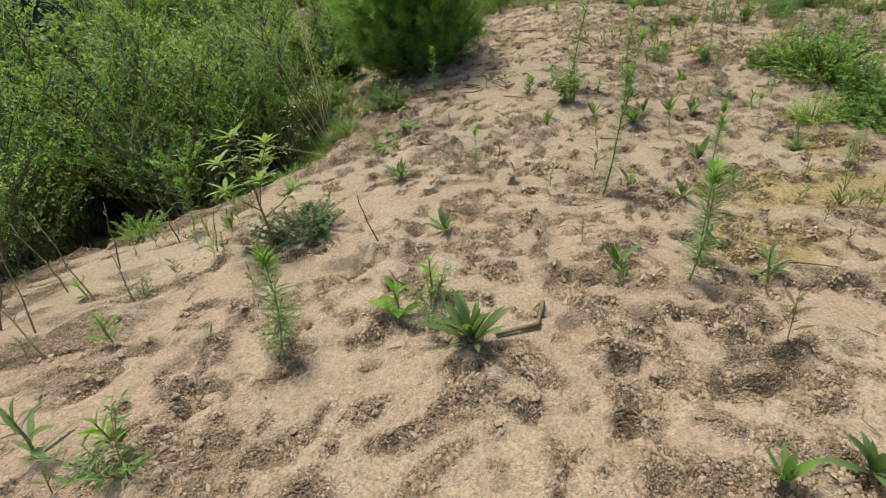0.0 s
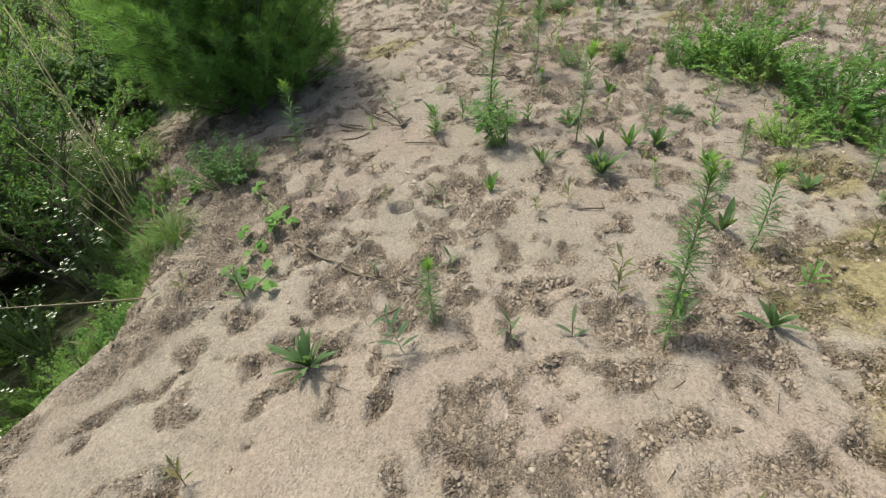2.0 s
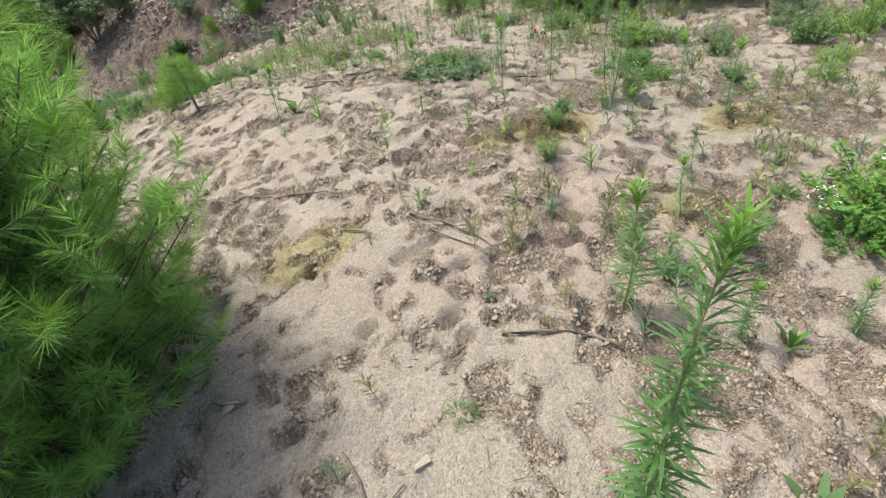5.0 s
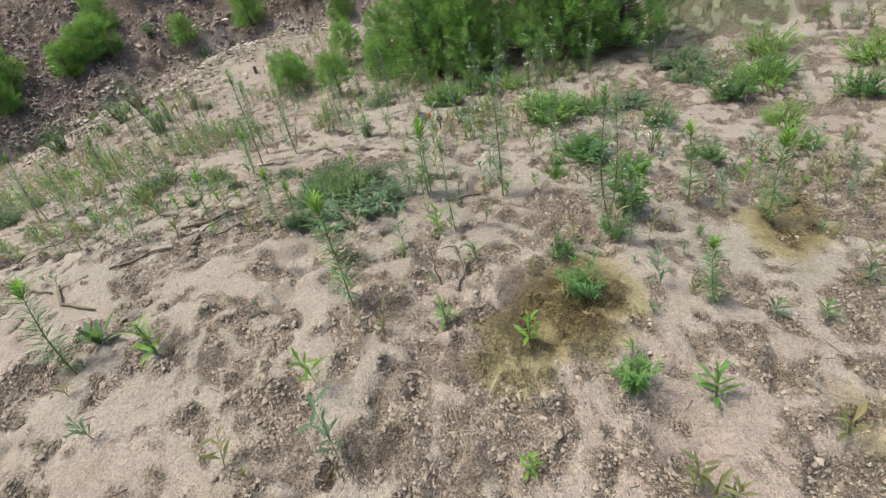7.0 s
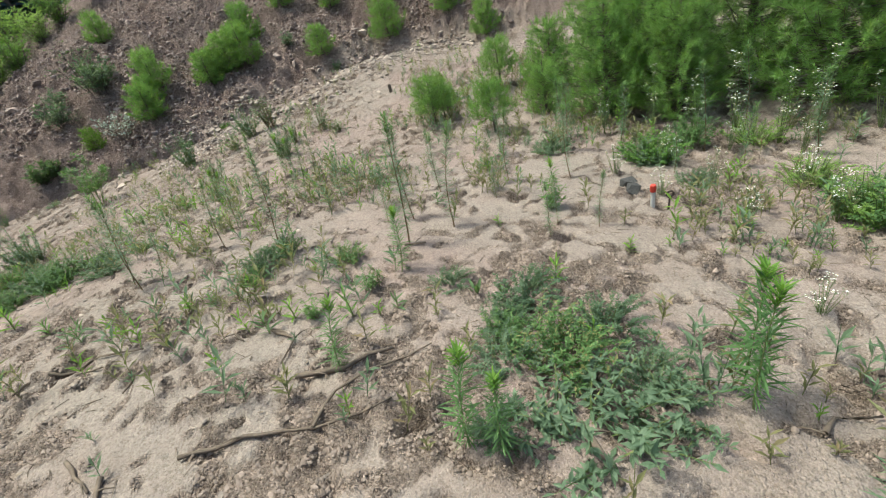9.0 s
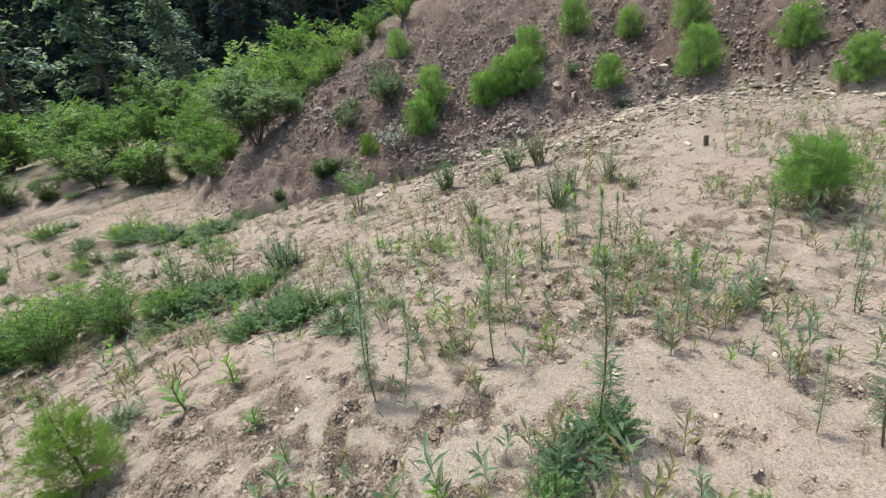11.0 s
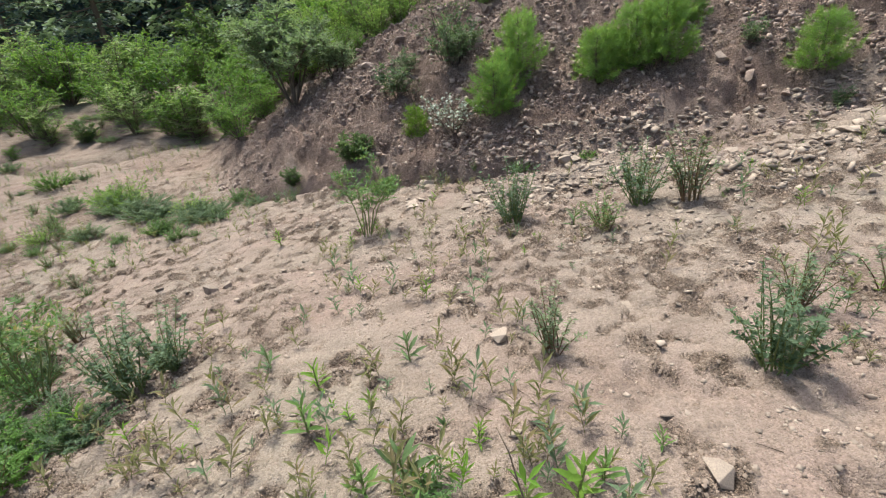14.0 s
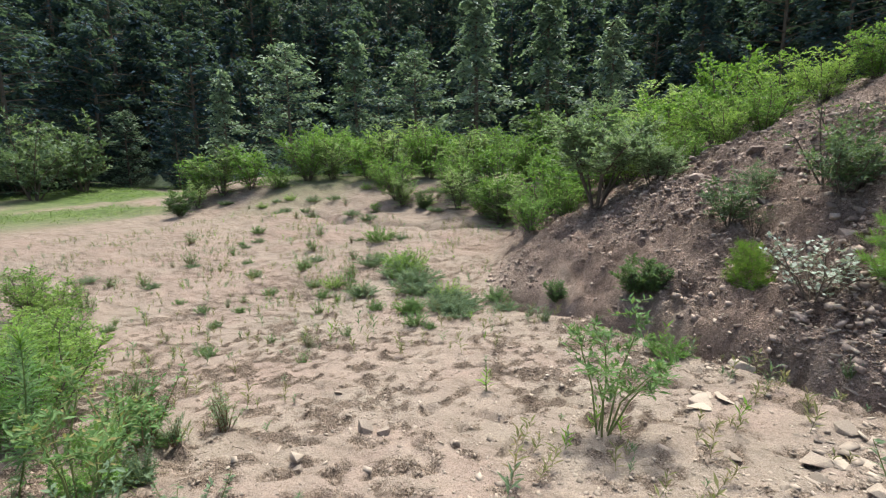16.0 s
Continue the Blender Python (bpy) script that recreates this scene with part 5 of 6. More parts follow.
leafy = clump(84, "branching leafy weed with long pale green leaves", "leafy_weed", "weed", LEAF_WEED, LUSH_GROUP, 7, 22, 0.26, 0.2, 0.75, 1.55, STEM_RED, droop=0.35, fold=0.3, foot=0.06)


def branching_weed():
    """One reddish stem that forks into arms, each with a whorl of long pale leaves."""
    r = random.Random(86)
    root = pattern(thing("leafy_weed", "tall branching weed with reddish stem and pale leaf whorls", "weed", LUSH_GROUP))
    st, lf = Soup(), Soup()
    st.tube([(0, 0, 0), (0.02, 0.01, 0.25), (0.0, 0.03, 0.5), (0.01, 0.03, 0.85)], [0.014, 0.012, 0.010, 0.006], 6)
    for k in range(7):
        w, z0 = k * 2.4, 0.35 + 0.07 * k
        a = Vector((0.01, 0.02, z0))
        e = a + Vector((math.cos(w) * 0.34 * (1.1 - 0.08 * k), math.sin(w) * 0.34 * (1.1 - 0.08 * k), 0.22 + 0.03 * k))
        st.tube([a, a.lerp(e, 0.5) + Vector((0, 0, -0.02)), e], [0.007, 0.006, 0.004], 5)
        for i in range(17):
            q = a.lerp(e, 0.62 + 0.38 * min(1.0, i / 9))
            u = i * 2.4 + r.uniform(-0.3, 0.3)
            ln = r.uniform(0.14, 0.24)
            lf.leaf(q, (math.cos(u), math.sin(u), r.uniform(0.1, 1.1)), ln, ln * 0.24, r.uniform(0.2, 0.6), 4, 0.3, 0.45)
    part("stalkwork", st, STEM_RED, root)
    part("foliage", lf, LEAF_HAZY, root, "long pale green leaves")
    return root


plant(branching_weed(), -1.12, 2.4, 0.56, 0.5, 9, 3.14)
plant(leafy, -1.15, 0.95, 0.2, 1.5)
plant(leafy, 1.24, 4.80, 0.16, 2.5)
plant(leafy, 0.86, 4.86, 0.15, 4.5)
plant(leafy, -0.20, 1.62, 0.16, 3.3)
plant(leafy, -0.17, 1.47, 0.13, 0.9)
plant(leafy, -0.34, 1.52, 0.10, 2.1)

for x, y, h, k in ((0.05, 15.3, 0.85, 1), (-0.5, 15.6, 0.9, 0), (0.4, 14.7, 0.7, 1), (-1.1, 15.7, 1.0, 0), (1.0, 14.5, 0.5, 0), (-0.4, 14.9, 0.9, 1), (-1.8, 15.6, 1.0, 0), (-2.6, 16.2, 0.9, 1), (-5.3, 17.0, 1.0, 0), (-6.7, 17.0, 1.2, 1), (-3.8, 16.4, 0.8, 0)):
    plant(feather[k], x, y, h, rnd.uniform(0, 6.28), label="leafy green shrub beside the sandy slope")

# shrubs of the bank and the low ground beyond
for x, y, h in ((4.75, 20.9, 0.85), (3.78, 21.1, 0.75), (4.95, 21.3, 0.9), (4.05, 21.74, 0.5), (8.56, 19.04, 0.42), (9.0, 17.98, 0.3)):
    plant(grey_shrub, x, y, h, rnd.uniform(0, 6.28))
plant(silver_shrub, 4.51, 19.58, 0.85, 0.6)
plant(thin_shrub, 3.28, 17.44, 1.2, 0.4)
plant(thin_shrub, 1.45, 15.15, 1.0, 2.2)
plant(bare_shrub, 4.66, 21.32, 1.4, 0.9)
plant(bare_shrub, 4.05, 21.0, 0.6, 2.9)
for x, y, h in ((2.91, 20.39, 0.62), (3.12, 20.3, 0.45), (1.83, 20.56, 0.42)):
    plant(dark_shrub, x, y, h, rnd.uniform(0, 6.28))
small_tree = shrub(80, "small rounded tree with fine grey-green leaves on the bank", "small_tree", LEAF_TREE, "", 7, 60, 34, 0.034, 0.42, 0.56, 0.40, twig=0.38, thick=0.012)
plant(small_tree, 1.42, 23.85, 2.3, 0.8)
plant(small_tree, 2.5, 23.6, 1.1, 2.8, label="low rounded grey-green shrub beside the tree")
for x, y, h, k in ((2.9, 24.8, 1.1, 1), (3.5, 24.9, 1.1, 0), (4.1, 25.2, 1.3, 1), (4.9, 25.3, 1.2, 0), (5.6, 25.6, 1.3, 1), (3.2, 26.4, 1.6, 1), (4.3, 26.8, 1.7, 0), (1.6, 25.8, 1.6, 0), (0.4, 25.0, 1.2, 1), (0.9, 26.8, 1.8, 1), (2.2, 27.4, 1.9, 0), (6.6, 25.2, 1.2, 0)):
    plant(feather[k], x, y, h, rnd.uniform(0, 6.28))
for n, (x, y, h) in enumerate(((-18.6, 28.0, 3.0), (-17.4, 28.8, 2.7), (-19.6, 27.4, 2.5), (-18.2, 26.4, 1.6), (-17.1, 25.0, 1.5), (-15.6, 31.0, 3.1), (-14.4, 31.6, 2.6), (-15.9, 29.2, 1.5), (-14.4, 33.8, 3.2), (-11.2, 32.4, 3.2),
                               (-12.2, 32.0, 2.8), (-9.0, 32.8, 3.0), (-7.6, 28.9, 1.5), (-8.3, 28.1, 0.6), (-8.3, 29.4, 2.3), (-6.3, 31.9, 2.6), (-3.8, 29.9, 2.3), (-3.2, 27.5, 1.25), (-1.06, 26.1, 1.3), (-0.33, 25.9, 1.7),
                               (-5.3, 29.3, 2.0), (-2.3, 27.1, 1.9), (0.0, 24.0, 1.1), (-6.2, 28.4, 0.85), (-4.4, 28.0, 1.8), (-2.7, 27.6, 1.8), (-1.26, 26.7, 1.25), (-4.4, 29.2, 1.1), (-9.3, 33.3, 2.8), (-10.4, 30.8, 1.2))):
    plant(dark_shrub if n in (4, 23, 27) else (far_shrubs[0], far_shrubs[1], feather[1])[n % 3], x, y, 1.05 * h, rnd.uniform(0, 6.28), sink=0.04, label="wild green shrub standing on the low sandy mound")
for n, (x, y, h) in enumerate(((-1.6, 29.3, 1.9), (-0.7, 28.9, 1.9), (-0.2, 27.2, 1.3), (0.3, 26.4, 1.1), (-3.2, 31.2, 2.0), (0.9, 28.0, 1.9), (1.8, 28.8, 2.2), (-0.4, 31.0, 2.4), (1.2, 31.4, 2.8), (3.2, 29.6, 2.4), (-6.8, 34.5, 2.6), (-12.6, 36.0, 3.4), (-17.0, 34.0, 3.4))):
    plant((far_shrubs[1], feather[1], far_shrubs[0])[n % 3], x, y, 1.15 * h, rnd.uniform(0, 6.28), sink=0.04, label="leafy wild green shrub on the low ground beside the bank")
for n in range(44):
    x, y = rnd.uniform(-13, 3.0), rnd.uniform(31, 46)
    if grain(np.array([x]), np.array([y]), 4.5, 77)[0] < 0.45:
        continue
    plant((far_shrubs[0], far_shrubs[1], dark_shrub)[n % 3], x, y, rnd.uniform(1.6, 3.4), rnd.uniform(0, 6.28), sink=0.04, label="wild green shrub on the low ground before the forest")

for x, y, h in ((-36.0, 25.0, 6.2), (-38.0, 28.5, 6.4), (-40.0, 23.0, 6.2), (-42.0, 26.0, 6.6)):
    plant(grey_shrub, x, y, h, rnd.uniform(0, 6.28), sink=0.1, label="large rounded grey-green bush before the forest")
for n, (x, y, r) in enumerate(((7.7, 6.12, 0.3), (6.28, 6.0, 0.25), (6.86, 6.44, 0.3), (7.48, 6.84, 0.3), (5.76, 5.92, 0.2), (6.0, 6.95, 0.22), (8.0, 7.0, 0.35), (8.4, 6.2, 0.4), (7.2, 5.4, 0.3), (6.6, 7.3, 0.22), (8.2, 5.2, 0.4), (5.3, 6.5, 0.18))):
    plant((clumps[0], lushes[2], clumps[1])[n % 3], x, y, r * 1.1, rnd.uniform(0, 6.28))

# ---- the forest ----
FOREST = "forest trees"
# the two dark kinds carry the haze as blue in their leaves
trees = [forest_tree(91, "tall dark conifer at the forest edge, leaves tinted haze blue", LEAF_FOREST_HAZED, True, FOREST), forest_tree(92, "tall dark broadleaf tree of the forest, leaves tinted haze blue", LEAF_FOREST_HAZED, False, FOREST),
         forest_tree(93, "tall pale grey-green tree at the forest edge", LEAF_FOREST_PALE, True, FOREST), forest_tree(94, "rounded pale green tree at the forest edge", LEAF_FOREST_PALE, False, FOREST)]
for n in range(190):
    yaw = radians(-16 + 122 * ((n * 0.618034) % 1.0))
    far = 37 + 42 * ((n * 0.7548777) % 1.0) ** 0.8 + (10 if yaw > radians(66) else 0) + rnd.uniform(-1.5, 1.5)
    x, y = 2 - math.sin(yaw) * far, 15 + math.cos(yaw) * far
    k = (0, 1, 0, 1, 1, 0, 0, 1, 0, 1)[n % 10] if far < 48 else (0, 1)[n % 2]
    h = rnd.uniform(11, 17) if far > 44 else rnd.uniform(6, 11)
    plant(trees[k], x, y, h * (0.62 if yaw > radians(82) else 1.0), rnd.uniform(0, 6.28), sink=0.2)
for n, (x, y, h) in enumerate(((-13.9, 45.8, 14.4), (-9.9, 49.9, 14.6), (-19.0, 38.3, 9.9), (-21.9, 35.0, 9.5), (-4.4, 47.5, 10.4), (-15.9, 40.9, 8.7), (-26.7, 33.4, 8.7))):
    plant(trees[2 if n < 2 else 2 + n % 2], x, y, h, rnd.uniform(0, 6.28), sink=0.2)
for x, y, h in ((-41, 33, 7.0), (-38, 36, 6.5), (-44, 30, 6.5)):
    plant(trees[3], x, y, h, rnd.uniform(0, 6.28), sink=0.3)

# ---- sticks, stones and other small things ----
for pts, w in ((((0.26, 1.57), (0.21, 1.42), (0.04, 1.38)), 0.016), (((-0.31, 4.16), (-0.06, 3.66), (0.18, 3.44), (0.17, 3.18)), 0.011), (((-0.06, 3.35), (0.2, 3.43)), 0.008),
               (((1.77, 6.66), (1.81, 6.41), (1.9, 6.14)), 0.007), (((0.78, 5.66), (0.72, 5.15)), 0.007), (((-0.18, 4.35), (-0.09, 4.26)), 0.007), (((0.3, 5.42), (0.43, 5.22)), 0.01),
               (((1.19, 3.61), (1.32, 3.55), (1.36, 3.62)), 0.008), (((0.95, 3.63), (0.97, 3.58)), 0.007), (((1.58, 5.66), (1.75, 5.52), (1.84, 5.41), (1.9, 5.28)), 0.011)):
    stick(pts, 0.78 * w)
for pts, w in ((((2.0, 7.14), (1.79, 6.66), (1.9, 6.39), (1.95, 6.2), (1.95, 6.03)), 0.01), (((1.07, 7.87), (1.33, 7.53), (1.64, 7.26)), 0.01), (((1.44, 6.83), (1.52, 6.7), (1.48, 6.58)), 0.008),
               (((2.96, 9.58), (3.13, 9.46), (3.35, 9.36)), 0.017), (((2.45, 9.6), (2.66, 9.44), (2.86, 9.27), (3.01, 9.17), (3.13, 9.12)), 0.011), (((2.86, 9.27), (3.02, 9.34), (3.29, 9.29), (3.46, 9.21)), 0.009),
               (((2.14, 11.0), (2.38, 10.81), (2.57, 10.6)), 0.013), (((3.06, 10.03), (3.1, 9.83), (2.96, 9.72)), 0.01), (((3.49, 8.53), (3.42, 8.4), (3.34, 8.28)), 0.02)):
    stick(pts, 0.78 * w)
for pts, w in ((((3.92, 7.87), (4.03, 7.86), (4.14, 7.75)), 0.012), (((2.12, 10.05), (2.16, 9.76)), 0.012), (((4.12, 10.17), (4.2, 10.05)), 0.012), (((1.96, 11.02), (2.11, 11.01), (2.37, 10.67)), 0.01),
               (((3.07, 10.03), (3.1, 9.94), (3.09, 9.85)), 0.01), (((2.93, 10.19), (2.94, 10.09)), 0.009), (((2.45, 10.42), (2.4, 10.3)), 0.009), (((3.43, 10.07), (3.35, 9.95), (3.26, 9.9)), 0.014),
               (((3.4, 7.6), (3.28, 7.46), (3.08, 7.4)), 0.013), (((2.21, 9.79), (2.13, 9.52), (2.18, 9.23)), 0.014), (((1.24, 1.72), (1.45, 1.78), (1.6, 1.68)), 0.008)):
    stick(pts, 0.78 * w)

for pts, w in ((((-0.17, 5.68), (0.04, 5.57), (0.25, 5.47)), 0.009), (((0.29, 5.46), (0.37, 5.35), (0.44, 5.27)), 0.012), (((0.25, 5.19), (0.35, 5.16), (0.45, 5.14)), 0.008), (((0.54, 5.53), (0.60, 5.31), (0.65, 5.16)), 0.008),
               (((0.67, 5.50), (0.70, 5.30), (0.70, 5.15)), 0.010), (((0.69, 5.10), (0.75, 5.14), (0.80, 5.17)), 0.016), (((0.52, 5.66), (0.59, 5.46), (0.67, 5.24)), 0.006), (((0.28, 5.75), (0.21, 5.59), (0.15, 5.45)), 0.006),
               (((0.63, 4.85), (0.72, 4.78), (0.83, 4.71)), 0.008), (((0.28, 5.34), (0.34, 5.27), (0.41, 5.20)), 0.010), (((0.45, 6.26), (0.52, 6.18), (0.57, 6.15)), 0.009), (((0.61, 5.63), (0.57, 5.47), (0.58, 5.33)), 0.006),
               (((0.64, 5.39), (0.74, 5.38), (0.88, 5.42)), 0.006)):
    stick(pts, 0.78 * w, "thin grey dead twig among others on the sandy soil")


def stalk(x, y, h, lean, to, label, mat, thick=0.006):
    """A dead stalk that still stands, with a few stubs of twigs."""
    r = random.Random(int(100 * x + 977 * y))
    s, pts = Soup(), []
    for i in range(6):
        t = i / 5
        pts.append((math.cos(to) * lean * t * h + r.uniform(-0.01, 0.01), math.sin(to) * lean * t * h + r.uniform(-0.01, 0.01), h * t))
    s.tube(pts, [thick * (1 - 0.13 * i) for i in range(6)], 5)
    for k in range(5):
        a = Vector(pts[1 + k % 4])
        w = r.uniform(0, 6.28)
        s.tube([a, a + Vector((math.cos(w) * 0.06, math.sin(w) * 0.06, 0.07)) * h], [thick * 0.5, thick * 0.2], 3)
    ob = new("dead_stalk", s.mesh("dead_stalk", mat, True))
    ob.location = (x, y, ground_z(x, y) - 0.01)
    return tagged(ob, label, "stalk", "dead stalks")


for x, y, h, lean, to in ((-1.44, 5.76, 1.75, 0.02, 1.0), (-1.39, 5.71, 1.6, 0.05, 2.0), (-1.47, 5.68, 1.45, 0.05, 0.4), (-1.52, 5.74, 0.95, 0.4, 2.8), (-1.58, 5.7, 0.8, 0.55, 2.6), (-1.5, 5.82, 1.0, 0.3, 3.2)):
    stalk(x, y, h, lean, to, "tall pale straw-coloured dead stalk at the thicket's edge", STRAW)
for x, y, h, lean, to in ((-0.49, 2.30, 0.3, 0.25, 2.6), (-2.1, 2.2, 0.5, 0.6, 2.4), (-2.3, 2.0, 0.45, 0.5, 2.0), (1.57, 13.8, 0.3, 0.25, 1.0), (4.1, 13.6, 0.4, 0.5, 2.2), (-2.0, 1.7, 0.5, 0.9, 2.5), (-2.4, 2.4, 0.45, 0.5, 2.6), (-2.2, 2.6, 0.4, 0.4, 1.6), (-1.8, 2.1, 0.3, 0.6, 2.2), (-2.6, 2.1, 0.5, 0.5, 0.6), (-1.9, 2.8, 0.35, 0.3, 2.0), (-1.5, 2.5, 0.25, 0.4, 1.2), (0.60, 5.35, 0.12, 0.5, 2.0), (-0.3, 1.75, 0.12, 0.7, 2.8),
                          (3.1, 7.5, 0.22, 0.4, 1.0)):
    stalk(x, y, h, lean, to, "thin reddish dead stalk standing in the sand", TWIG, 0.005)

stalk(-1.15, 4.28, 0.5, 2.9, 3.08, "long pale dead stem leaning out over the thicket", DEAD_STEM, 0.005)

# the weathered stump of a post
post = thing("post_stump", "short dark weathered wooden post stump in the sand", "post")
s = Soup()
s.tube([(0, 0, -0.03), (0.004, 0, 0.09), (0.008, 0.004, 0.17)], [0.045, 0.042, 0.038], 9)
part("shaft", s, BARK, post)
s = Soup()
s.tube([(0.008, 0.004, 0.168), (0.009, 0.004, 0.178)], [0.034, 0.026], 9)
part("split_top", s, TWIG, post)
post.matrix_world = pose(7.82, 14.66, ground_z(7.82, 14.66)) @ Matrix.Scale(0.75, 4)

# the survey marker: pipe with a red cap, an iron eye pin beside it and a dark rock behind
marker = thing("survey_marker", "short white plastic marker pipe with a red cap in sand", "marker")
s = Soup()
s.tube([(0, 0, -0.03), (0, 0, 0.17)], [0.021, 0.021], 14)
part("pipe", s, WHITE_PIPE, marker, soft=False)
s = Soup()
s.tube([(0, 0, 0.165), (0, 0, 0.168), (0, 0, 0.225), (0, 0, 0.235), (0, 0, 0.240)], [0.021, 0.028, 0.028, 0.024, 0.012], 14)
part("cap", s, RED_CAP, marker, "red plastic cap")
marker.matrix_world = pose(5.50, 9.08, ground_z(5.50, 9.08), 2, -4, 0) @ Matrix.Scale(0.74, 4)
pin = thing("eye_pin", "dark rusty iron pin with a ring eye", "pin")
s = Soup()
s.tube([(0, 0, -0.03), (0, 0, 0.105)], [0.008, 0.007], 8)
part("shank", s, RUSTY, pin)
s = Soup()
ring = [(0.022 * math.cos(a * 0.5236), 0, 0.125 + 0.022 * math.sin(a * 0.5236)) for a in range(13)]
s.tube(ring, [0.0075] * 13, 7)
part("ring", s, RUSTY, pin)
pin.matrix_world = pose(5.52, 8.98, ground_z(5.52, 8.98), 3, 3, -50)
stone(5.72, 9.30, 0.10, 0.38, 7, "dark grey rock beside the marker pipe", GREY_ROCK, group="rocks")
stone(5.82, 9.40, 0.09, 0.5, 8, "dark grey rock beside the marker pipe", GREY_ROCK, group="rocks")

for n, (x, y, r, fl) in enumerate(((7.72, 14.87, 0.12, 0.3), (1.88, 16.62, 0.13, 0.55), (2.02, 16.66, 0.09, 0.5), (10.12, 18.1, 0.30, 0.45), (4.73, 13.79, 0.09, 0.35), (4.2, 14.85, 0.10, 0.3), (3.8, 12.79, 0.035, 0.6), (1.8, 13.65, 0.08, 0.35),
                                   (1.68, 13.47, 0.07, 0.4), (7.42, 15.96, 0.12, 0.4), (5.86, 18.45, 0.17, 0.5), (4.22, 14.94, 0.09, 0.3), (1.89, 16.05, 0.08, 0.4), (5.02, 15.05, 0.09, 0.3), (4.02, 19.08, 0.2, 0.35), (1.23, 17.01, 0.06, 0.5),
                                   (1.86, 16.09, 0.07, 0.5), (4.45, 17.46, 0.14, 0.3), (0.50, 4.46, 0.035, 0.25), (0.43, 4.40, 0.03, 0.2), (0.49, 4.36, 0.04, 0.2), (1.46, 3.73, 0.04, 0.7), (0.51, 6.19, 0.06, 0.3), (0.97, 5.43, 0.05, 0.4))):
    stone(x, y, 0.82 * r, fl, 100 + n, "pale flat stone half sunk in the sandy soil")
r7 = random.Random(17)
for n in range(150):
    x = r7.uniform(3.6, 11.0)
    y = float(np.interp(x, (3.6, 5.4, 7.2, 9.0, 11.0), (18.9, 18.55, 18.1, 17.5, 15.9))) + r7.uniform(-1.5, 0.35)
    stone(x, y, 0.035 + 0.11 * r7.random() ** 2, r7.uniform(0.14, 0.3), 300 + n, "pale angular slab below the stony bank", tilt=0.25, group="slabs below the bank")
for n in range(60):
    x, d = r7.uniform(2.8, 11.0), r7.uniform(0.3, 4.5)
    y = float(np.interp(x, (2.8, 4.1, 5.4, 7.2, 9.0, 11.0), (19.7, 19.15, 18.75, 18.3, 17.75, 16.0))) + d
    stone(x, y, r7.uniform(0.05, 0.17), r7.uniform(0.4, 0.7), 400 + n, "angular brown rock bedded in the cut bank", ROCK, 0.5, "rocks in the bank")

# broad-leaved vine along the shoulder
vine_leaf = Soup()
vine_leaf.leaf((0, 0, 0), (1, 0, 0.2), 1.0, 0.85, 0.5, 5, 0.25, 0.38)
vine_leaf = vine_leaf.mesh("leaf", LEAF_LUSH, True)
for spots in (((-0.55, 4.16), (-0.66, 4.08), (-0.48, 4.26), (-0.57, 4.42)), ((-0.40, 4.38), (-0.33, 4.54), (-0.30, 4.33), (-0.43, 4.81), (-0.36, 4.45), (-0.38, 4.30)), ((-0.95, 5.20), (-0.88, 5.30), (-0.84, 5.22), (-1.0, 5.35)), ((-1.55, 5.6), (-1.62, 5.5), (-1.5, 5.7), (-1.4, 5.5)), ((-0.45, 4.0), (-0.58, 3.9), (-0.62, 4.05), (-0.5, 3.82))):
    ob = thing("trailing_vine", "trailing vine with broad green three-part leaves on sand", "vine", "trailing vines")
    s, at = Soup(), [Vector((x, y, ground_z(x, y) + 0.05)) for x, y in spots]
    s.tube([(p.x, p.y, p.z - 0.045) for p in at], [0.004] * len(at), 4)
    for p in at:
        s.tube([(p.x, p.y, p.z - 0.045), p], [0.003, 0.002], 3)
    part("runner", s, STEM_GREEN, ob)
    for p in at:
        w0 = r7.uniform(0, 6.28)
        for k in range(3):
            lf = new("leaf", vine_leaf)
            lf.parent = ob
            lf.matrix_basis = Matrix.Translation(p) @ Matrix.Rotation(w0 + (k - 1) * 1.25, 4, "Z") @ Matrix.Rotation(r7.uniform(-0.3, 0.5), 4, "Y") @ Matrix.Scale(r7.uniform(0.042, 0.078), 4)

tufts = [grass_tuft(95, "fine green grass tuft hanging over the sandy edge", "grass tufts"), grass_tuft(96, "short yellow-green grass tuft in the sand", "grass tufts", 120)]
for x, y, h, k in ((-0.98, 4.75, 0.24, 0), (-1.05, 4.95, 0.26, 0), (-1.22, 5.1, 0.26, 0), (1.19, 5.49, 0.10, 1), (1.27, 5.45, 0.08, 1), (1.26, 6.86, 0.05, 1), (2.3, 13.6, 0.2, 1), (1.2, 15.4, 0.2, 1)):
    plant(tufts[k], x, y, h, r7.uniform(0, 6.28))

# ---- what nobody could count ----
def inside(x, y):
    f, e = bank_in(np.array([x]), np.array([y]))
    return float(f[0]), float(e[0])


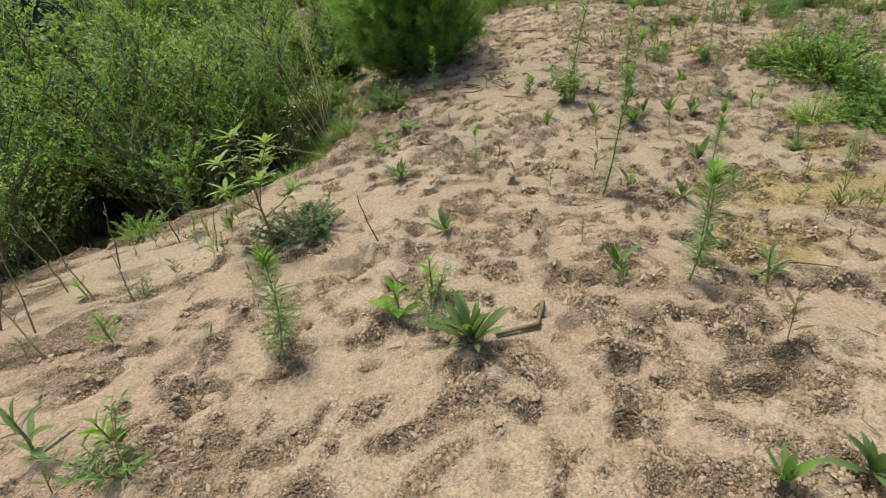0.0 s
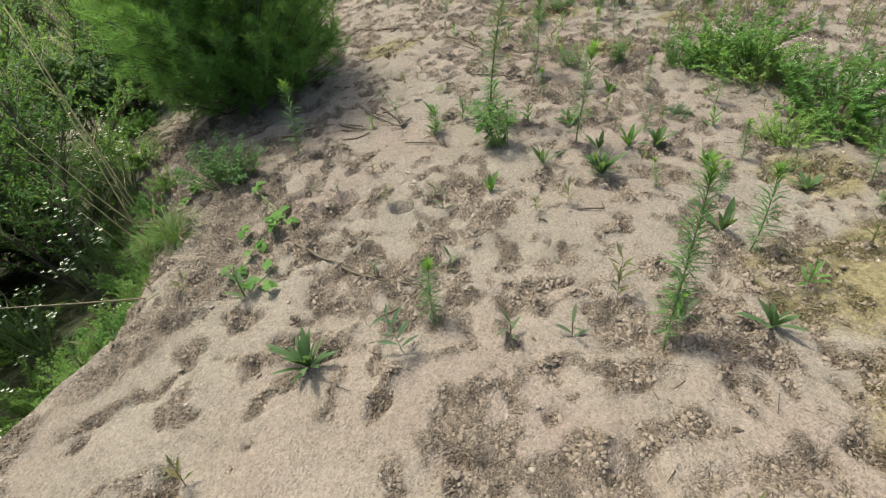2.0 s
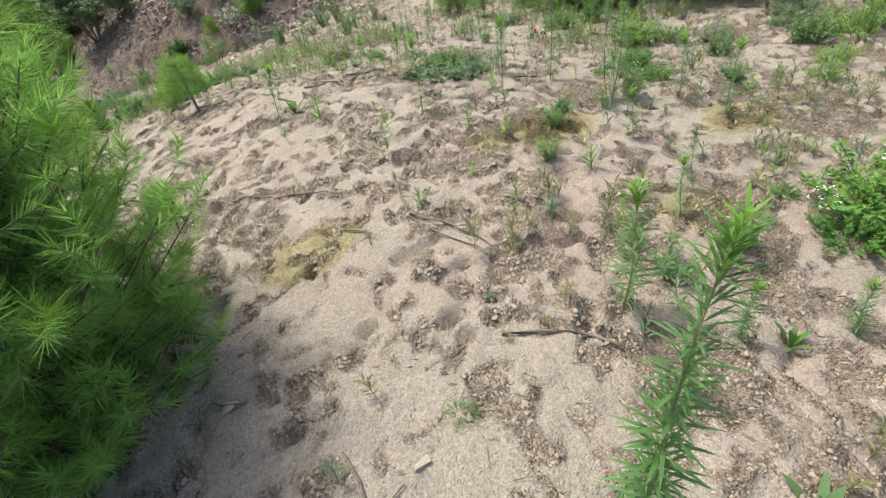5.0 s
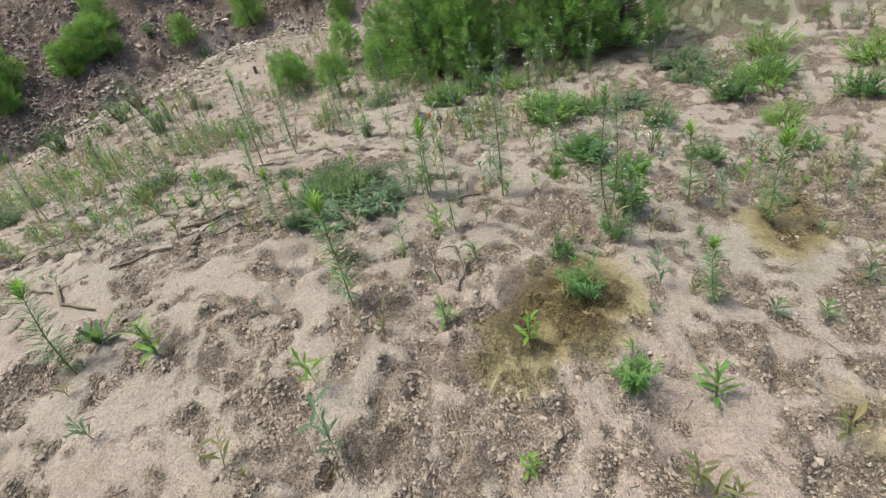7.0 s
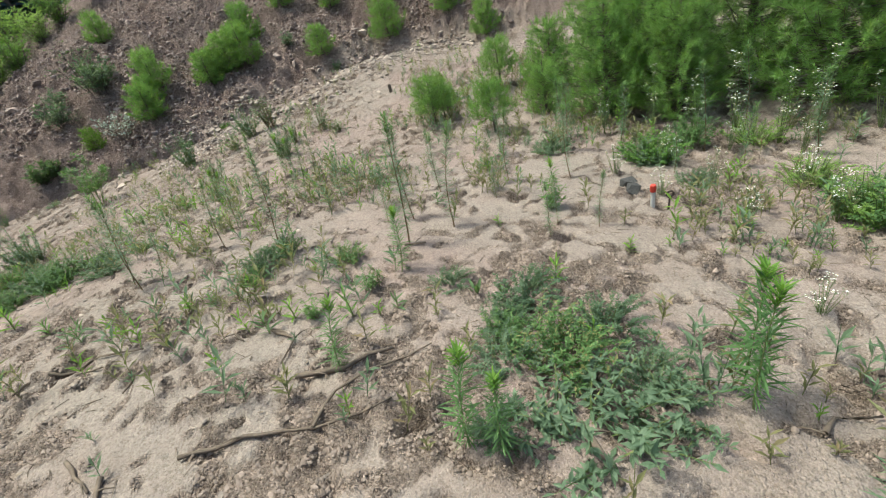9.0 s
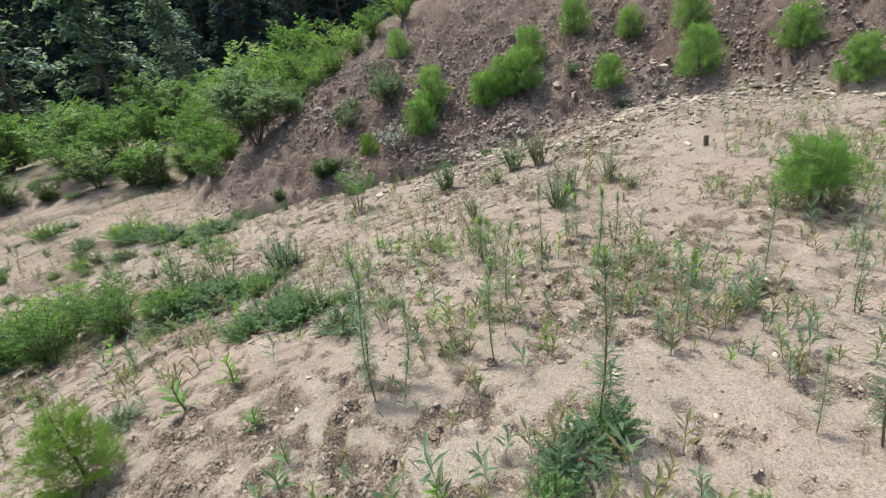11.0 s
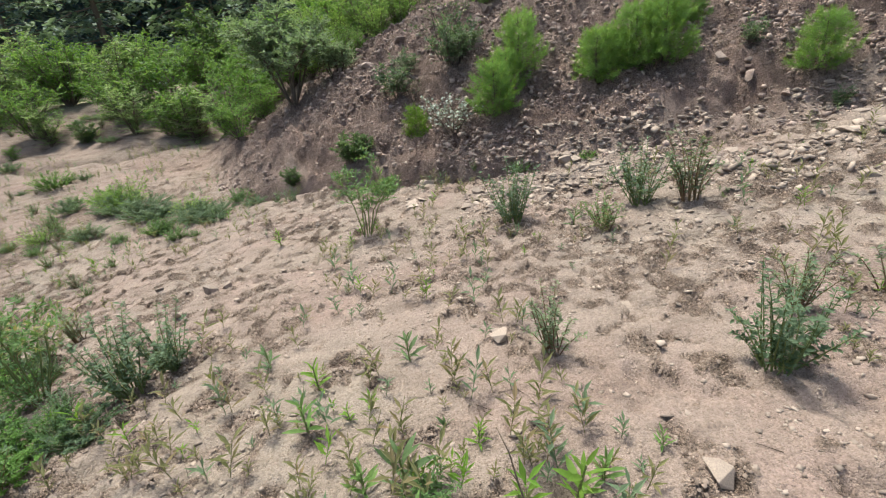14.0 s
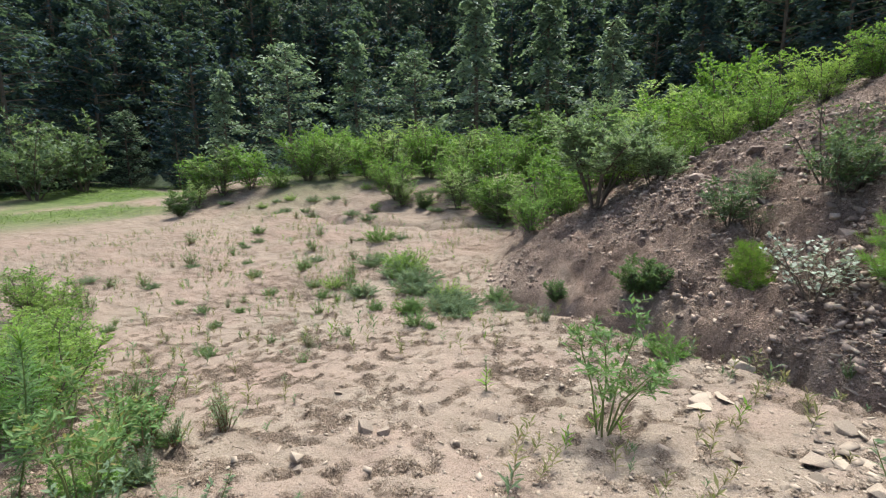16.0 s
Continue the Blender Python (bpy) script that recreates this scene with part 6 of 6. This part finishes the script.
def crumb_mesh(name, X, Y, Z, S, mat, g, sunk=False):
    """Many small angular lumps in one mesh: eight-sided, or the four sides that show of a sunk one."""
    n = len(X)
    base = np.array([(1, 0, 0.15), (0, 0.8, -0.1), (-1, 0, 0.1), (0, -0.8, -0.15), (0.25, 0.1, 0.62), (-0.2, 0, -0.7)])
    t = np.array([(0, 1, 4), (1, 2, 4), (2, 3, 4), (3, 0, 4), (1, 0, 5), (2, 1, 5), (3, 2, 5), (0, 3, 5)])
    if sunk:
        base, t = np.array([(1, 0, -0.5), (0, 0.9, -0.5), (-1, 0, -0.5), (0, -0.9, -0.5), (0.15, 0.1, 0.8)]), t[:4]
    k = len(base)
    v = base[None] * g.uniform(0.45, 1.35, (n, k, 3))
    w = g.uniform(0, 6.28, n)
    c, s = np.cos(w)[:, None], np.sin(w)[:, None]
    v = np.stack([v[..., 0] * c - v[..., 1] * s, v[..., 0] * s + v[..., 1] * c, v[..., 2] + 0.12 * g.uniform(-1, 1, (n, k))], -1)
    v = v * S[:, None, None] + np.stack([X, Y, Z], -1)[:, None, :]
    f = (t[None] + k * np.arange(n)[:, None, None]).reshape(-1, 3).astype(np.int32)
    me = bpy.data.meshes.new(name)
    me.vertices.add(k * n)
    me.vertices.foreach_set("co", v.astype(np.float32).ravel())
    me.loops.add(f.size)
    me.loops.foreach_set("vertex_index", f.ravel())
    me.polygons.add(len(f))
    me.polygons.foreach_set("loop_start", np.arange(0, f.size, 3, dtype=np.int32))
    me.update()
    me.materials.append(mat)
    return new(name, me)


def scatter_crumbs():
    g = np.random.RandomState(4)
    N = 1200000
    X, Y = g.uniform(-2.0, 7.0, N), g.uniform(-0.1, 17.5, N)
    near = np.exp(-(np.abs(X - np.interp(Y, (0, 5, 9, 17), (0.2, 1.0, 2.8, 3.4))) / 2.0) ** 1.5)
    heap = crumbly(X, Y) * smooth(0.25, 0.5, grain(X, Y, 0.08, 41))
    keep = (g.rand(N) < near * (0.015 + 0.75 * heap + 0.09 * smooth(10, 12, Y) * smooth(0.35, 0.6, grain(X, Y, 0.25, 45)))) & (bank_in(X, Y)[0] < -0.2) & (np.hypot((X - 3.2) / 0.5, (Y - 6.93) / 0.32) > 1)
    X, Y, heap = X[keep], Y[keep], heap[keep]
    S = 0.0035 + 0.006 * g.rand(len(X)) + 0.009 * g.rand(len(X)) ** 4 * (heap > 0.3)
    return tagged(crumb_mesh("soil_crumbs", X, Y, height(X, Y) + 0.2 * S, S, CLOD, g, True), "loose brown soil crumbs on the broken crust", "soil", kind="stuff")


def scatter_pebbles():
    g = np.random.RandomState(7)
    N = 230000
    X, Y = g.uniform(-11, 10.5, N), g.uniform(0.2, 27, N)
    f, e = bank_in(X, Y)
    keep = (g.rand(N) < 0.05 + 0.4 * smooth(10.0, 13, Y) * smooth(0.3, 0.7, grain(X, Y, 0.8, 33)) * (1 - 0.5 * smooth(20, 24, Y))) & (f < 0.1)
    X, Y, f = X[keep], Y[keep], f[keep]
    S = 0.004 + 0.016 * g.rand(len(X)) ** 3
    return tagged(crumb_mesh("pebbles", X, Y, height(X, Y) + 0.1 * S, S, STONE, g), "pale pebbles scattered over the sandy soil", "pebbles", kind="stuff")


def block_mesh(name, X, Y, Z, S, flat, mat, g):
    """Angular blocks and slabs, each a skewed, tilted six-sided lump."""
    n = len(X)
    base = np.array([(-1, -1, -1), (1, -1, -1), (1, 1, -1), (-1, 1, -1), (-1, -1, 1), (1, -1, 1), (1, 1, 1), (-1, 1, 1)], float)
    v = base[None] * g.uniform(0.45, 1.0, (n, 8, 3)) * np.stack([np.ones(n), g.uniform(0.5, 0.95, n), flat], -1)[:, None, :]
    w, a, b = g.uniform(0, 6.28, n)[:, None], g.normal(0, 0.35, n)[:, None], g.normal(0, 0.35, n)[:, None]
    x, y, z = v[..., 0], v[..., 1], v[..., 2]
    x, z = x * np.cos(a) + z * np.sin(a), z * np.cos(a) - x * np.sin(a)
    y, z = y * np.cos(b) + z * np.sin(b), z * np.cos(b) - y * np.sin(b)
    x, y = x * np.cos(w) - y * np.sin(w), x * np.sin(w) + y * np.cos(w)
    v = np.stack([x, y, z], -1) * S[:, None, None] + np.stack([X, Y, Z], -1)[:, None, :]
    q = np.array([(0, 3, 2, 1), (4, 5, 6, 7), (0, 1, 5, 4), (1, 2, 6, 5), (2, 3, 7, 6), (3, 0, 4, 7)])
    f = (q[None] + 8 * np.arange(n)[:, None, None]).reshape(-1, 4).astype(np.int32)
    me = bpy.data.meshes.new(name)
    me.vertices.add(8 * n)
    me.vertices.foreach_set("co", v.astype(np.float32).ravel())
    me.loops.add(f.size)
    me.loops.foreach_set("vertex_index", f.ravel())
    me.polygons.add(len(f))
    me.polygons.foreach_set("loop_start", np.arange(0, f.size, 4, dtype=np.int32))
    me.update()
    me.materials.append(mat)
    return new(name, me)


def scatter_rubble():
    """Rubble of the cut bank, from grit to fist-sized blocks, and the slabs and chips of the rocky flat before it."""
    g = np.random.RandomState(9)
    N = 330000
    X, Y = g.uniform(0.0, 12.5, N), g.uniform(14, 27, N)
    f, e = bank_in(X, Y)
    lumpy = smooth(0.35, 0.65, grain(X, Y, 0.7, 34))
    keep = (f > -0.15) & (f < 6.0) & (g.rand(N) < (0.16 + 0.55 * lumpy) * (1 - 0.6 * smooth(2.5, 5.0, f)) * (0.35 + 0.65 * smooth(1.0, 3.5, X)))
    X, Y = X[keep], Y[keep]
    S = 0.006 + 0.010 * g.rand(len(X)) ** 2 + 0.045 * g.rand(len(X)) ** 14
    tagged(block_mesh("bank_rubble", X, Y, height(X, Y) + 0.25 * S, S, g.uniform(0.35, 0.8, len(X)), ROCK, g), "loose angular brown rubble covering the cut bank", "rubble", kind="stuff")
    N = 150000
    X, Y = g.uniform(1.5, 11.0, N), g.uniform(10.5, 20, N)
    f, e = bank_in(X, Y)
    belt = smooth(-3.2, -1.0, f) * smooth(3.2, 5.5, X) * smooth(0.2, 0.6, grain(X, Y, 0.6, 61))
    keep = (f < 0.6) & (e < 0.5) & (g.rand(N) < 0.035 + 0.55 * belt + 0.16 * smooth(0.45, 0.7, grain(X, Y, 0.8, 33)) * smooth(11, 13, Y))
    X, Y, belt = X[keep], Y[keep], belt[keep]
    S = 0.006 + 0.012 * g.rand(len(X)) ** 2.5 + (0.02 + 0.05 * belt) * g.rand(len(X)) ** 10
    tagged(block_mesh("stone_chips", X, Y, height(X, Y) + 0.08 * S, S, g.uniform(0.12, 0.4, len(X)), STONE, g), "pale flat stone chips lying on the sandy flat", "stones", kind="stuff")


def scatter_seedlings():
    r = random.Random(10)
    g = np.random.RandomState(11)
    N = 84000
    X, Y = g.uniform(-15.0, 10.0, N), g.uniform(0.2, 27, N)
    f, e = bank_in(X, Y)
    beyond = smooth(10.5, 12.5, Y) * smooth(0.38, 0.62, grain(X, Y, 0.9, 35)) * (1 - 0.72 * smooth(14.0, 15.2, Y))
    ridge = smooth(2.8, 4.2, X + 0.08 * Y) * smooth(7, 8.6, Y) * (1 - smooth(12, 14, Y)) * smooth(0.38, 0.6, grain(X, Y, 0.7, 38)) * (1 - 0.75 * (1 - smooth(3.5, 4.2, X)) * (1 - smooth(9.8, 10.6, Y)))
    verge = smooth(-0.7, -1.5, X) * (Y < 5) * smooth(0.4, 0.6, grain(X, Y, 0.5, 39)) * (X > -3.2)
    right = smooth(1.5, 2.8, X) * (1 - smooth(6.5, 8, Y)) * smooth(0.42, 0.6, grain(X, Y, 0.6, 36))
    keep = (g.rand(N) < 0.012 + 0.46 * beyond + 0.8 * ridge + 0.42 * right + 0.10 * verge) & (f < -0.1) & (e < 0.5)
    X, Y = X[keep], Y[keep]
    Z = height(X, Y)
    green, young, grey = Soup(), Soup(), Soup()
    for k, (x, y, z) in enumerate(zip(X, Y, Z)):
        h = 0.045 + 0.18 * r.random() ** 1.5
        t = Vector((x + r.uniform(-0.2, 0.4) * h, y + r.uniform(-0.25, 0.25) * h, z + h))
        s = young if k % 14 == 0 else grey if k % 3 == 0 else green
        s.tube([(x, y, z - 0.005), t], [0.0022, 0.0012], 3)
        for i in range(r.randint(7, 14)):
            q = Vector((x, y, z)).lerp(t, 0.15 + 0.85 * i / 12)
            w = i * 2.4 + r.uniform(-0.3, 0.3)
            ln = (0.025 + 0.38 * h) * r.uniform(0.6, 1.1)
            s.leaf(q, (math.cos(w), math.sin(w), r.uniform(0.3, 1.7)), ln, ln * 0.2, 0.5, 0)
    tagged(new("seedlings", green.mesh("seedlings", LEAF_SPRIG)), "small green and withering seedlings all over the sand", "seedlings", kind="stuff")
    tagged(new("seedlings", grey.mesh("seedlings", LEAF_GREY)), "small grey-green seedlings all over the sand", "seedlings", kind="stuff")
    tagged(new("seedlings", young.mesh("seedlings", LEAF_TIP)), "small bright green seedlings all over the sand", "seedlings", kind="stuff")


def scatter_litter():
    """Bits of dry leaf and twig."""
    r = random.Random(14)
    g = np.random.RandomState(15)
    N = 11000
    X, Y = g.uniform(-1.8, 8.0, N), g.uniform(0.3, 18, N)
    keep = (g.rand(N) < 0.12 + 0.5 * smooth(0.45, 0.65, grain(X, Y, 0.8, 43))) & (bank_in(X, Y)[0] < -0.1)
    X, Y = X[keep], Y[keep]
    Z = height(X, Y)
    s = Soup()
    for k, (x, y, z) in enumerate(zip(X, Y, Z)):
        w = r.uniform(0, 6.28)
        d = Vector((math.cos(w), math.sin(w), r.uniform(-0.05, 0.15)))
        if k % 3:
            ln = r.uniform(0.02, 0.09)
            s.tube([(x, y, z + 0.004), Vector((x, y, z + 0.005)) + d * ln], [0.0022, 0.0014], 3)
        else:
            ln = r.uniform(0.015, 0.045)
            s.leaf((x, y, z + 0.004), d, ln, ln * 0.4, r.uniform(-0.3, 0.3), 2)
    return tagged(new("dry_litter", s.mesh("dry_litter", TWIG)), "dry brown leaf and twig litter on the sand", "litter", kind="stuff")


def far_grass():
    r = random.Random(12)
    g = np.random.RandomState(13)
    N = 60000
    X, Y = g.uniform(-48, 1, N), g.uniform(19, 50, N)
    f, e = bank_in(X, Y)
    far = np.hypot(X, Y - 15)
    keep = (f < 0) & (g.rand(N) < 0.55 * smooth(19, 30, far) * smooth(0.4, 0.6, grain(X, Y, 4.0, 23) + 0.25 * (far > 38)))
    X, Y = X[keep], Y[keep]
    Z = height(X, Y)
    s = Soup()
    for x, y, z in zip(X, Y, Z):
        for k in range(2):
            w = r.uniform(0, 6.28)
            s.leaf((x, y, z), (math.cos(w) * 0.6, math.sin(w) * 0.6, 1), r.uniform(0.08, 0.28), 0.03, 0.7, 2)
    return tagged(new("far_grass", s.mesh("far_grass", GRASS)), "green grass on the low ground before the forest", "grass", kind="stuff")


scatter_litter()
scatter_crumbs()
scatter_pebbles()
scatter_rubble()
scatter_seedlings()
far_grass()

for pat in PATTERNS:
    for ob in (*pat.children_recursive, pat):
        bpy.data.objects.remove(ob)
